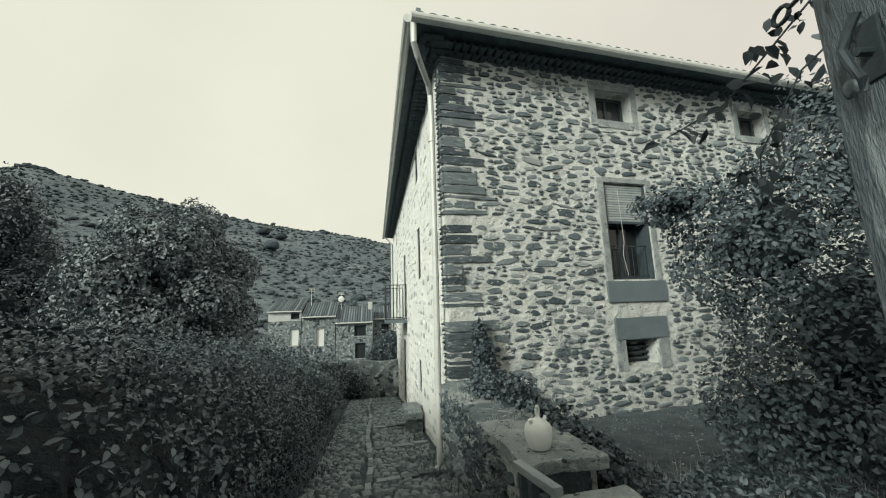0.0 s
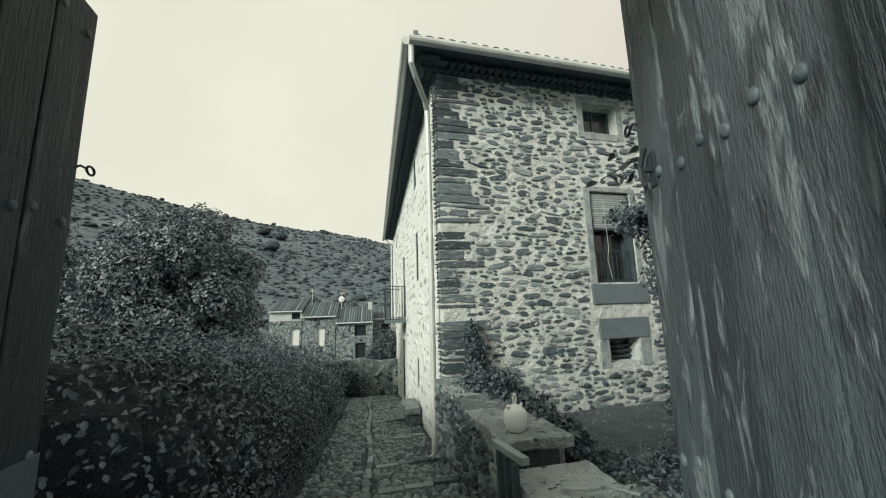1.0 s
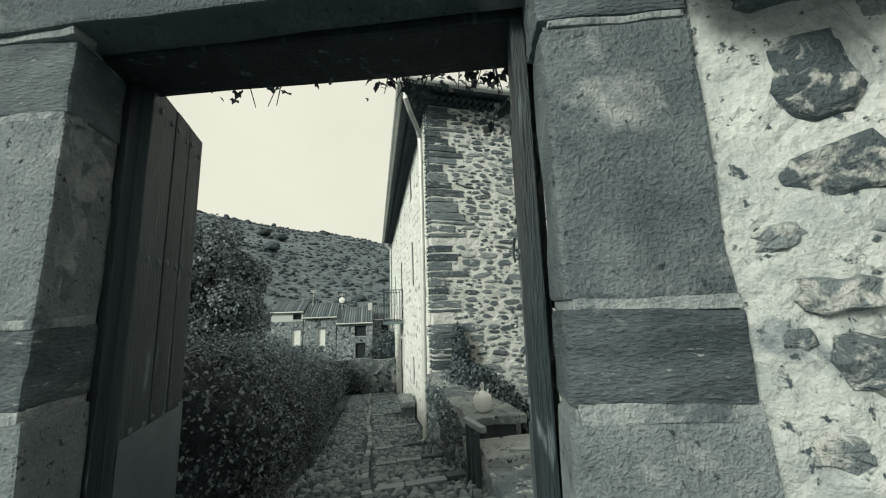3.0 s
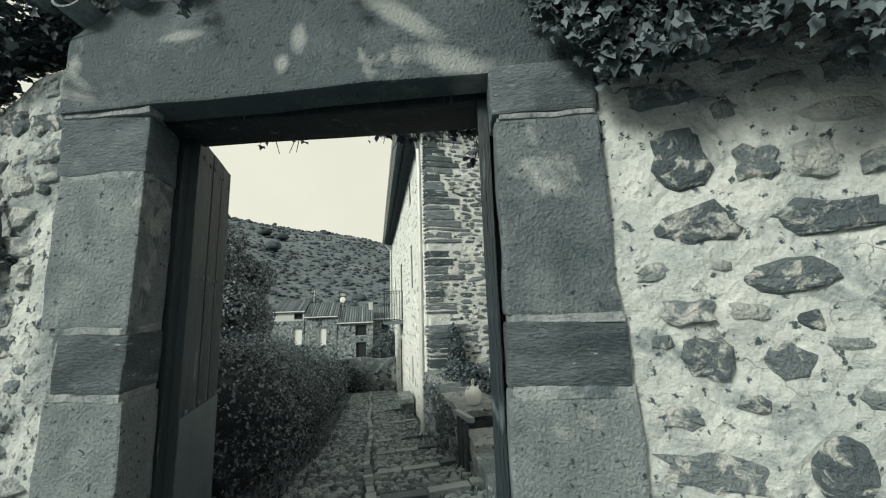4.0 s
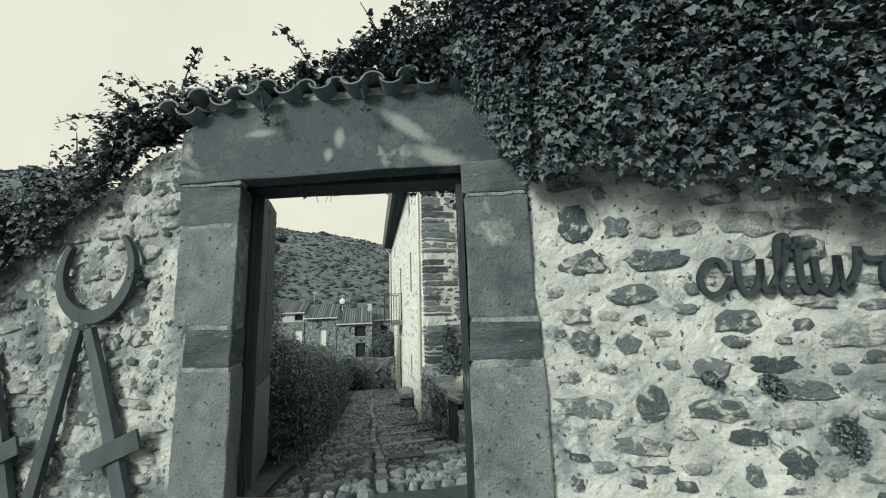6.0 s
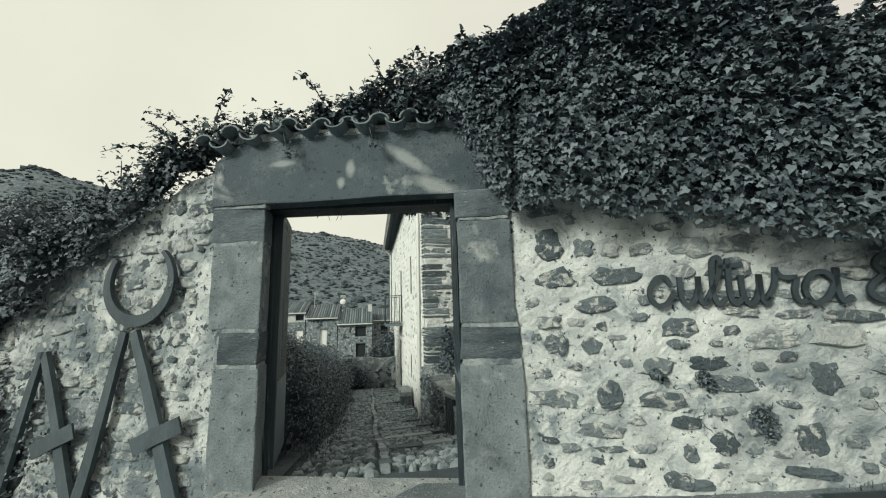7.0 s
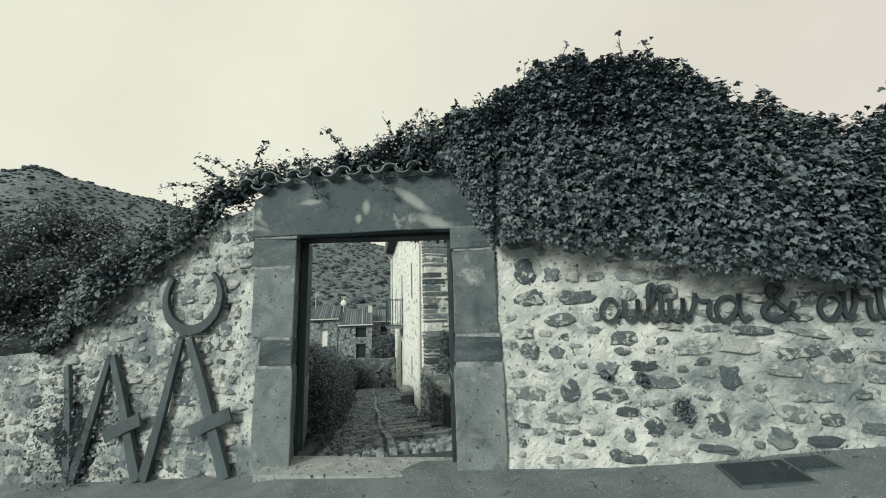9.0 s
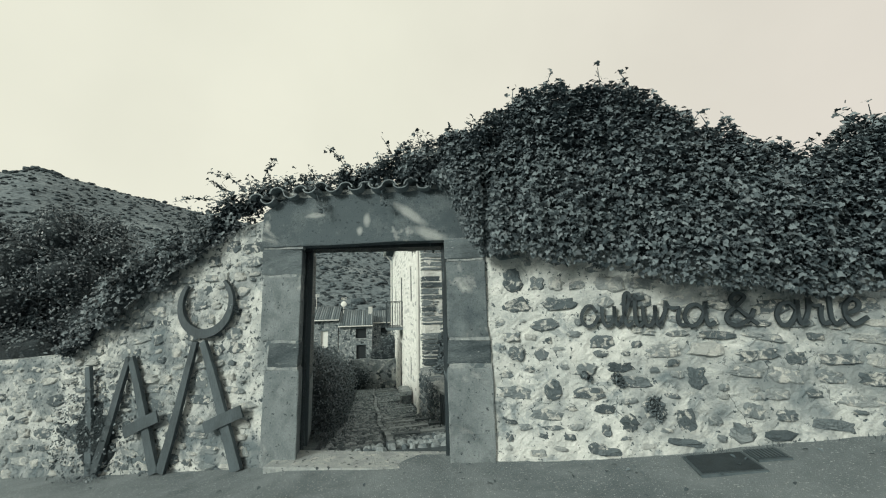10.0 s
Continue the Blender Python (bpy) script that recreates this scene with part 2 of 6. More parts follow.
M["tile"] = material("old_roof_tile", 0.10, 0.25, 6, 50, 0.9, 0.6, 0.6, "island", depth=0.01)
M["eave"] = material("dark_eave_timber", 0.05, 0.12, 6, 40, 0.9, 0.5, depth=0.01)
M["wood_dark"] = material("dark_oiled_timber", 0.016, 0.05, 9, 110, 0.5, 1.0, 0.4, "object", stretch=(1, 1, 0.10), depth=0.010, stain=0.15, stain_scale=16, stain_cut=(0.60, 0.68), spec=0.3)
M["wood_worn"] = material("peeling_painted_board", 0.04, 0.10, 10, 150, 0.6, 1.0, 0.3, "object", stretch=(1, 1, 0.2), stain=0.22, stain_scale=17, stain_cut=(0.55, 0.60), depth=0.010, patch=(0.025, 34, 0.56, 0.66, 0.9))
M["wood_frame"] = material("dark_window_timber", 0.04, 0.08, 8, 60, 0.7, 0.4, depth=0.004)
M["slat"] = material("faded_blind_slat", 0.26, 0.40, 6, 50, 0.7, 0.3, 0.3, "object", depth=0.003)
M["panel"] = material("smooth_grey_render", 0.13, 0.18, 2.0, 60, 0.9, 0.3, stain=0.24, stain_scale=4, stain_cut=(0.66, 0.75), depth=0.005)
M["surround"] = material("rough_pale_surround", 0.22, 0.44, 4, 60, 0.95, 0.9, depth=0.02, stain=0.2, stain_scale=5, stain_cut=(0.56, 0.68), speck=(0.12, 20, 0.6, 0.68))
M["steel"] = material("dull_sheet_metal", 0.10, 0.16, 5, 60, 0.5, 0.2, metal=0.5, depth=0.003)
M["clay"] = material("pale_unglazed_clay", 0.76, 0.88, 4, 60, 0.8, 0.15, stretch=(1, 1, 6), depth=0.002)
M["cap"] = material("lichen_capstone", 0.14, 0.38, 5, 50, 0.95, 1.0, 0.3, "object", stain=0.46, stain_scale=8, stain_cut=(0.57, 0.64), depth=0.03, speck=(0.05, 15, 0.60, 0.66))
M["rail"] = material("silvered_rail_timber", 0.20, 0.36, 6, 60, 0.85, 0.6, stretch=(1, 0.2, 1), depth=0.005)
M["white"] = material("white_shutter", 0.62, 0.75, 3, 30, 0.7, 0.1)
# near-black that paints in the shade of rooms and board gaps
M["dark"] = material("unlit_dark", 0.012, 0.02, 3, 20, 0.9, 0.0)
M["pale_plaster"] = material("pale_plaster", 0.40, 0.55, 2, 20, 0.95, 0.3)
M["dry_grass"] = material("dry_grass", 0.15, 0.42, 4, 20, 0.9, 0.0, 0.6, "island")
glass = bpy.data.materials.new("window_glass")
glass.use_nodes = True
gb = glass.node_tree.nodes["Principled BSDF"]
gb.inputs["Base Color"].default_value = (0.02, 0.025, 0.028, 1)
gb.inputs["Roughness"].default_value = 0.05
M["glass"] = glass


# ---- building helpers ----
def frame_at(x, y, turn, z=0.0):
    return pose(x, y, z, 0, 0, turn)


GATE = frame_at(0, 0, GATE_TURN)
EAST_FROM, WEST_FROM, BEND = 2.05, -0.45, -7.5
EAST = GATE @ pose(EAST_FROM, 0, 0, 0, 0, BEND) @ pose(-EAST_FROM, 0, 0)
WEST = GATE @ pose(WEST_FROM, 0.06, 0, 0, 0, BEND) @ pose(-WEST_FROM, 0, 0)


def along_wall(u):
    """The frame of the stretch of the street wall at u: the wall turns on both sides of the gate."""
    return EAST if u > EAST_FROM else WEST if u < WEST_FROM else GATE


def wall_line(u):
    """How far the wall's face stands from the gate's plane at u."""
    k = math.tan(radians(BEND))
    return (u - EAST_FROM) * k if u > EAST_FROM else 0.06 + (u - WEST_FROM) * k if u < WEST_FROM else 0.06


FRONT = frame_at(2.21, 5.495, FRONT_TURN)
SIDE = frame_at(2.21, 5.495, SIDE_TURN)


def mesh_of(name, verts, faces, mat, smooth=False):
    me = bpy.data.meshes.new(name)
    me.from_pydata([tuple(v) for v in verts], [], faces)
    me.materials.append(mat)
    if smooth:
        me.polygons.foreach_set("use_smooth", [True] * len(me.polygons))
    me.update()
    return me


def from_bm(name, bm, mat, smooth=False):
    bmesh.ops.recalc_face_normals(bm, faces=bm.faces[:])
    me = bpy.data.meshes.new(name)
    bm.to_mesh(me)
    bm.free()
    me.materials.append(mat)
    if smooth:
        me.polygons.foreach_set("use_smooth", [True] * len(me.polygons))
    return me


def empty(name, m=None, **tags):
    ob = new(name)
    ob.empty_display_size = 0.1
    if m is not None:
        ob.matrix_basis = m
    return tagged(ob, **tags)


def part(name, data, mat=None, parent=None, label="", m=None):
    """Links a bmesh or a mesh as one mesh object under a thing or a part."""
    if isinstance(data, bmesh.types.BMesh):
        data = from_bm(name, data, mat)
    ob = new(name, data)
    ob.parent = parent
    if m is not None:
        ob.matrix_basis = m
    return tagged(ob, label=label)


def box_bm(x0, x1, y0, y1, z0, z1, bevel=0.0, rough=0.0, cuts=0, bm=None):
    b = bm or bmesh.new()
    c = Matrix.LocRotScale(((x0 + x1) / 2, (y0 + y1) / 2, (z0 + z1) / 2), None, (x1 - x0, y1 - y0, z1 - z0))
    made = bmesh.ops.create_cube(b, size=1.0, matrix=c)["verts"]
    if bevel:
        edges = list({e for v in made for e in v.link_edges})
        bmesh.ops.bevel(b, geom=edges, offset=bevel, segments=2, affect="EDGES", profile=0.6)
    if cuts:
        bmesh.ops.subdivide_edges(b, edges=b.edges[:], cuts=cuts, use_grid_fill=True)
    if rough:
        for v in b.verts:
            n = noise.noise_vector(v.co * 4.0 + Vector((x0, y0, z0)) * 3) + noise.noise_vector(v.co * 13.0) * 0.5
            v.co += n * rough
    return b


def tube_bm(points, radius, sides=8, bm=None, taper=None):
    b = bm or bmesh.new()
    pts = [Vector(p) for p in points]
    rings = []
    for i, p in enumerate(pts):
        d = (pts[min(i + 1, len(pts) - 1)] - pts[max(i - 1, 0)]).normalized()
        side = d.cross(Vector((0.13, 0.31, 0.94)))
        side = (side if side.length > 0.05 else d.cross(Vector((1, 0, 0)))).normalized()
        other = d.cross(side)
        r = radius if taper is None else radius + (taper - radius) * i / (len(pts) - 1)
        rings.append([b.verts.new(p + (side * math.cos(a) + other * math.sin(a)) * r)
                      for a in (2 * math.pi * k / sides for k in range(sides))])
    for r0, r1 in zip(rings, rings[1:]):
        for k in range(sides):
            b.faces.new((r0[k], r0[(k + 1) % sides], r1[(k + 1) % sides], r1[k]))
    b.faces.new(rings[0])
    b.faces.new(rings[-1][::-1])
    return b


def lerp_table(table, x):
    return float(np.interp(x, [a for a, _ in table], [b for _, b in table]))


def steps(a, b, size, extra=()):
    n = max(1, int(round((b - a) / size)))
    vals = sorted(set([round(a + (b - a) * i / n, 4) for i in range(n + 1)] + [round(e, 4) for e in extra if a < e < b]))
    out = [vals[0]]
    for v in vals[1:]:
        if v - out[-1] > size * 0.25 or v in [round(e, 4) for e in extra]:
            if out[-1] not in [round(e, 4) for e in extra] and v - out[-1] <= size * 0.25 and len(out) > 1:
                out.pop()
            out.append(v)
    return out


def wall_mesh(name, x0, x1, z0, z1, thick, mat, holes=(), size=0.12, rough=0.012, top=None, bottom=None, batter=0.0):
    """A wall with thickness: local x along it, y into it, z up; openings go through; the face is uneven."""
    xs = steps(x0, x1, size, [v for h in holes for v in h[:2]])
    zs = steps(z0, z1, size, [v for h in holes for v in h[2:]])
    nx, nz = len(xs), len(zs)

    def inside(i, j):
        cx, cz = (xs[i] + xs[i + 1]) / 2, (zs[j] + zs[j + 1]) / 2
        return any(h[0] < cx < h[1] and h[2] < cz < h[3] for h in holes)

    verts, faces = [], []
    for y in (0.0, thick):
        for x in xs:
            lo, hi = (bottom(x) if bottom else z0), (top(x) if top else z1)
            for z in zs:
                zz = lo + (z - z0) / (z1 - z0) * (hi - lo) if (top or bottom) else z
                dy = 0.0
                if y == 0.0:
                    dy = rough * (noise.noise(Vector((x * 3, zz * 3, 1.7))) + 0.6 * noise.noise(Vector((x * 9, zz * 9, 4.1))) + 0.45 * noise.noise(Vector((x * 26, zz * 26, 2.1))))
                    dy -= batter * max(0.0, 0.6 - (zz - lo))
                verts.append((x, y + dy, zz))
    back = nx * nz
    for i in range(nx - 1):
        for j in range(nz - 1):
            if inside(i, j):
                continue
            a, b, c, d = i * nz + j, (i + 1) * nz + j, (i + 1) * nz + j + 1, i * nz + j + 1
            faces += [(a, b, c, d), (back + d, back + c, back + b, back + a)]
            for di, dj, e in ((-1, 0, (a, d)), (1, 0, (c, b)), (0, -1, (b, a)), (0, 1, (d, c))):
                ii, jj = i + di, j + dj
                if ii < 0 or jj < 0 or ii >= nx - 1 or jj >= nz - 1 or inside(ii, jj):
                    faces.append((e[1], e[0], back + e[0], back + e[1]))
    return mesh_of(name, verts, faces, mat)


def stone_shape(seed, corners=11, square=0.75, rings=((1.16, 1.2), (0.92, -0.35), (0.62, -0.9))):
    """One rough stone, about a unit wide and high in x and z, its face towards -y."""
    rnd = random.Random(seed)
    ring = []
    for k in range(corners):
        a = 2 * math.pi * (k + rnd.uniform(-0.25, 0.25)) / corners
        c, s = math.cos(a), math.sin(a)
        r = 0.5 / (abs(c) ** (2 / (1 - square + 0.35)) + abs(s) ** (2 / (1 - square + 0.35))) ** ((1 - square + 0.35) / 2)
        r *= rnd.uniform(0.74, 1.12)
        ring.append((c * r, s * r))
    verts, faces = [], []
    for f, y in rings:
        for c, s in ring:
            g = f * rnd.uniform(0.93, 1.07)
            verts.append((c * g, y + (rnd.uniform(-0.35, 0.35) if y < 0 else 0), s * g))
    n = corners
    for lev in range(2):
        for k in range(n):
            faces.append((lev * n + k, (lev + 1) * n + k, (lev + 1) * n + (k + 1) % n, lev * n + (k + 1) % n))
    verts.append((rnd.uniform(-0.1, 0.1), -1.0, rnd.uniform(-0.1, 0.1)))
    for k in range(n):
        faces.append((2 * n + k, 3 * n, 2 * n + (k + 1) % n))
    faces = [tuple(reversed(f)) for f in faces]
    return verts, faces


SHAPES = [stone_shape(s, 6 + s % 5, 0.55 + 0.1 * (s % 4)) for s in range(20)]

FLATS = [stone_shape(s + 50, 6 + s % 4, 0.72 + 0.07 * (s % 3), ((1.04, 1.2), (0.99, -0.55), (0.88, -0.92))) for s in range(20)]


ROUGHS = [stone_shape(s + 90, 12 + s % 5, 0.70 + 0.06 * (s % 4), ((1.12, 1.2), (0.98, -0.30), (0.80, -0.92))) for s in range(24)]


def shared_stones(mat, name="stone", shapes=None):
    return [mesh_of(name, v, f, mat) for v, f in (shapes or SHAPES)]


def joined(name, templates, mats, mat, smooth=False):
    """Many copies of small templates in one mesh: mats holds (template index, 4x4 matrix)."""
    vs, lens, idx, off = [], [], [], 0
    arrs = [(np.array(v, float), f) for v, f in templates]
    for k, m in mats:
        v, f = arrs[k]
        mm = np.array(m)
        vs.append(v @ mm[:3, :3].T + mm[:3, 3])
        for face in f:
            lens.append(len(face))
            idx.extend([i + off for i in face])
        off += len(v)
    me = bpy.data.meshes.new(name)
    vs = np.concatenate(vs)
    me.vertices.add(len(vs))
    me.vertices.foreach_set("co", vs.astype(np.float32).ravel())
    me.loops.add(len(idx))
    me.loops.foreach_set("vertex_index", np.array(idx, np.int32))
    me.polygons.add(len(lens))
    starts = np.concatenate([[0], np.cumsum(lens)[:-1]]).astype(np.int32)
    me.polygons.foreach_set("loop_start", starts)
    me.update(calc_edges=True)
    me.validate()
    me.materials.append(mat)
    return me


def courses(rnd, x0, x1, z0, z1, heights, widths, gap, holes=(), skip=0.06, top=None):
    """Stones laid in wavering courses: (x, z, width, height, tilt)."""
    out, z = [], z0
    while z < z1:
        h = rnd.uniform(*heights)
        x = x0 + rnd.uniform(0, widths[0])
        while x < x1:
            w = rnd.uniform(widths[0], widths[1]) ** 1.0
            hh = h * rnd.uniform(0.65, 1.1)
            cx, cz = x + w / 2, z + h / 2 + 0.04 * math.sin(x * 1.7 + z * 2.1) + rnd.uniform(-0.015, 0.015)
            clear = not any(a - w / 2 - 0.01 < cx < b + w / 2 + 0.01 and c - hh / 2 - 0.01 < cz < d + hh / 2 + 0.01 for a, b, c, d in holes)
            if clear and cx + w / 2 < x1 + 0.03 and rnd.random() > skip and (top is None or cz + hh / 2 < top(cx)):
                out.append((cx, cz, w, hh, rnd.uniform(-9, 9)))
            x += w + gap * rnd.uniform(0.6, 1.7)
        z += h + gap * rnd.uniform(0.6, 1.2)
    return out


def rubble(rnd, x0, x1, z0, z1, sizes, gap, holes=(), inside=None):
    """Random rubble, large stones first: sizes holds (tries, width range, height range)."""
    rects = [tuple(h) for h in holes]
    out = []
    arr = np.array(rects, float).reshape(-1, 4)
    for tries, ws, hs in sizes:
        for _ in range(tries):
            w, h = rnd.uniform(*ws), rnd.uniform(*hs)
            x, z = rnd.uniform(x0 + w / 2, x1 - w / 2), rnd.uniform(z0 + h / 2, z1 - h / 2)
            if inside and not inside(x, z, w, h):
                continue
            a, b, c, d = x - w / 2 - gap, x + w / 2 + gap, z - h / 2 - gap, z + h / 2 + gap
            if len(arr) and np.any((arr[:, 0] < b) & (arr[:, 1] > a) & (arr[:, 2] < d) & (arr[:, 3] > c)):
                continue
            arr = np.vstack([arr, (x - w / 2, x + w / 2, z - h / 2, z + h / 2)])
            out.append((x, z, w * 1.06, h * 1.06, rnd.uniform(-11, 11)))
    return out


def stone_matrix(x, z, w, h, tilt, proud, y=0.0):
    return pose(x, y, z, 0, tilt, 0) @ Matrix.Diagonal((w, proud, h, 1))


def lay(parent, meshes, laid, proud, rnd, name="stone", y=0.0):
    for x, z, w, h, tilt in laid:
        part(name, rnd.choice(meshes), parent=parent, m=stone_matrix(x, z, w, h, tilt, rnd.uniform(*proud), y))


IVY = ([(0, 0, 0), (-0.32, -0.10, 0.05), (-0.50, 0.28, -0.04), (-0.26, 0.50, 0.06), (0, 1.0, -0.10), (0.26, 0.50, 0.06), (0.50, 0.28, -0.04),
        (0.32, -0.10, 0.05), (0, 0.38, -0.03)],
       [(0, 8, 1), (1, 8, 2), (2, 8, 3), (3, 8, 4), (4, 8, 5), (5, 8, 6), (6, 8, 7), (7, 8, 0)])
OVAL = ([(0, 0, 0), (-0.26, 0.3, 0.06), (-0.24, 0.65, 0.05), (0, 1.0, -0.08), (0.24, 0.65, 0.05), (0.26, 0.3, 0.06), (0, 0.5, -0.02)],
        [(0, 6, 1), (1, 6, 2), (2, 6, 3), (3, 6, 4), (4, 6, 5), (5, 6, 0)])


def leaves_mesh(name, points, normals, size, mat, template=IVY, droop=0.6, spread=0.7, seed=1):
    """One mesh of many small leaves at points, faces outward, tips hanging."""
    rng = np.random.default_rng(seed)
    p, nrm = np.asarray(points, float), np.asarray(normals, float)
    n = len(p)
    face = nrm + rng.normal(0, spread, (n, 3)) + np.array([0, 0, 0.35])
    face /= np.linalg.norm(face, axis=1)[:, None]
    tip = rng.normal(0, 0.6, (n, 3)) + np.array([0, 0, -droop]) + 0.3 * nrm
    tip -= face * np.sum(tip * face, axis=1)[:, None]
    tip /= np.linalg.norm(tip, axis=1)[:, None] + 1e-9
    side = np.cross(tip, face)
    s = rng.uniform(size[0], size[1], n)
    tv = np.array(template[0], float)
    curl = rng.uniform(0.3, 2.4, n)
    vs = (p[:, None, :] + s[:, None, None] * (tv[None, :, 0, None] * side[:, None, :] + (tv[None, :, 1, None] - 0.3) * tip[:, None, :]
          + (tv[None, :, 2, None] * curl[:, None, None]) * face[:, None, :]))
    k = len(tv)
    tf = np.array(template[1], np.int32)
    idx = (tf[None, :, :] + (np.arange(n) * k)[:, None, None]).ravel()
    me = bpy.data.meshes.new(name)
    me.vertices.add(n * k)
    me.vertices.foreach_set("co", vs.astype(np.float32).ravel())
    me.loops.add(len(idx))
    me.loops.foreach_set("vertex_index", idx.astype(np.int32))
    me.polygons.add(len(idx) // 3)
    me.polygons.foreach_set("loop_start", np.arange(0, len(idx), 3, dtype=np.int32))
    me.update(calc_edges=True)
    me.materials.append(mat)
    return me


def blob_points(blobs, count, seed, lump=0.25, inner=0.25, low=None):
    """Points and outward directions on a union of lumpy ellipsoids (centre, radii)."""
    rng = np.random.default_rng(seed)
    areas = np.array([(r[0] * r[1] + r[1] * r[2] + r[0] * r[2]) for _, r in blobs])
    pts, nrms = [], []
    for (c, r), share in zip(blobs, areas / areas.sum()):
        c, r = np.array(c, float), np.array(r, float)
        n = int(count * share * 1.35) + 5
        d = rng.normal(0, 1, (n, 3))
        d /= np.linalg.norm(d, axis=1)[:, None]
        wob = np.array([noise.noise(Vector(v * 2.2 + c)) + 0.6 * noise.noise(Vector(v * 5.5 + c)) for v in d])
        rad = 1 + lump * wob - inner * rng.random(n) ** 2
        q = c + d * r * rad[:, None]
        keep = np.ones(n, bool)
        for c2, r2 in blobs:
            c2, r2 = np.array(c2, float), np.array(r2, float)
            if np.allclose(c, c2):
                continue
            keep &= np.sum(((q - c2) / r2) ** 2, axis=1) > 0.62
        if low is not None:
            keep &= q[:, 2] > low
        g = d / r
        g /= np.linalg.norm(g, axis=1)[:, None]
        pts.append(q[keep])
        nrms.append(g[keep])
    return np.concatenate(pts), np.concatenate(nrms)


def blob_core(name, blobs, mat, shrink=0.72, low=None):
    b = bmesh.new()
    for c, r in blobs:
        made = bmesh.ops.create_icosphere(b, subdivisions=3, radius=1.0)["verts"]
        for v in made:
            d = v.co.normalized()
            f = shrink * (1 + 0.22 * noise.noise(d * 2.2 + Vector(c)))
            v.co = Vector(c) + Vector((d.x * r[0], d.y * r[1], d.z * r[2])) * f
            if low is not None:
                v.co.z = max(v.co.z, low)
    return from_bm(name, b, mat)


# ---- ground ----
def path_z(y):
    return lerp_table([(-30, 0.0), (-0.4, 0.0), (0.2, -0.05), (5.5, -1.17), (16.5, -2.62), (40, -4.4)], y)


def street_z(u, v):
    """Street height at u along the gate wall and v metres out from it."""
    along = lerp_table([(-14, -1.3), (-4.25, -0.47), (-3.1, -0.37), (-1.73, -0.233), (-0.6, -0.11), (0, -0.03), (2.1, 0.03), (2.7, 0.064), (3.23, 0.135), (3.7, 0.19), (4.22, 0.275), (5.2, 0.42), (14, 1.5)], u)
    return along + 0.012 * min(v, 6)


def sheet(name, xs, ys, height, mat, m=None, keep=None):
    verts = [(x, y, height(x, y)) for x in xs for y in ys]
    n = len(ys)
    faces = []
    for i in range(len(xs) - 1):
        for j in range(n - 1):
            if keep and not keep((xs[i] + xs[i + 1]) / 2, (ys[j] + ys[j + 1]) / 2):
                continue
            faces.append((i * n + j, (i + 1) * n + j, (i + 1) * n + j + 1, i * n + j + 1))
    ob = new(name, mesh_of(name, verts, faces, mat, True))
    if m is not None:
        ob.matrix_basis = m
    return ob


RIDGE = [(-180, 4), (-130, 6), (-95, 10), (-60, 13), (-47, 14.2), (-41, 15.1), (-39.2, 15.9), (-36.5, 15.7), (-29.5, 14.8), (-19.5, 13.1),
         (-13.7, 12.4), (-4.8, 11.7), (3, 10.2), (20, 7.5), (60, 5), (120, 4), (180, 4)]


def hill_z(r, az):
    ridge = 240.0
    top = 1.1 + ridge * math.tan(radians(lerp_table(RIDGE, az)))
    base = -5.0
    f = min(1.0, max(0.0, (r - 62) / (ridge - 62)))
    f = f * f * (3 - 2 * f) * 0.45 + f * 0.55
    z = base + (top - base) * f
    if r > ridge:
        z = top - (r - ridge) * 0.06
        z = max(z, -5)
    x, y = r * math.sin(radians(az)), r * math.cos(radians(az))
    if r > 60:
        z += min(1, (r - 60) / 60) * (1.0 - 0.75 * (abs(r - ridge) < 30)) * 5.0 * noise.noise(Vector((x * 0.022, y * 0.022, 3.0)))
        z += min(1, (r - 60) / 60) * 0.8 * noise.noise(Vector((x * 0.09, y * 0.09, 7.0)))
    return z


def make_ground():
    rs = [0, 10, 25, 45, 62] + [62 + 6 * i for i in range(1, 34)] + [300, 360, 480, 700, 1100, 1800, 3000]
    azs = []
    a = -180.0
    while a < 180:
        azs.append(a)
        a += 1.0 if -75 < a < 30 else 5.0
    verts, faces, n = [], [], len(azs)
    for r in rs:
        for az in azs:
            verts.append((1 + r * math.sin(radians(az)), r * math.cos(radians(az)), hill_z(r, az)))
    for i in range(len(rs) - 1):
        for j in range(n):
            faces.append((i * n + j, i * n + (j + 1) % n, (i + 1) * n + (j + 1) % n, (i + 1) * n + j))
    ob = new("ground", mesh_of("ground", verts, faces, M["hill"], True))
    tagged(ob, "scrub-covered hillside and valley ground under pale sky", "ground", kind="structure")


make_ground()

street = sheet("road", steps(-14, 14, 0.25), steps(-14, 2.2, 0.2), lambda u, d: street_z(u, wall_line(u) - d) + 0.006 * noise.noise(Vector((u * 2, d * 2, 0))), M["asphalt"], GATE,
               keep=lambda u, d: d < wall_line(u) + 0.18)
tagged(street, "worn pale concrete street sloping along the wall", "road", kind="structure")


def uneven(y, x, amp=0.02):
    return amp * noise.noise(Vector((x * 2.5, y * 2.5, 5.0)))


path = sheet("path", steps(0.0, 2.3, 0.15), steps(-0.6, 17.0, 0.2),
             lambda x, y: path_z(y) + uneven(y, x) - (0.03 if y > 0.1 else 0.06), M["earth"])
tagged(path, "cobbled lane going downhill between hedge and house", "path", kind="structure")
bank = sheet("ground_bank", steps(-16, 0.1, 0.8), steps(0.6, 24, 0.8), lambda x, y: path_z(y) - 0.02 + uneven(y, x, 0.08), M["soil"],
             keep=lambda x, y: y > 0.66 - 0.44 * x)
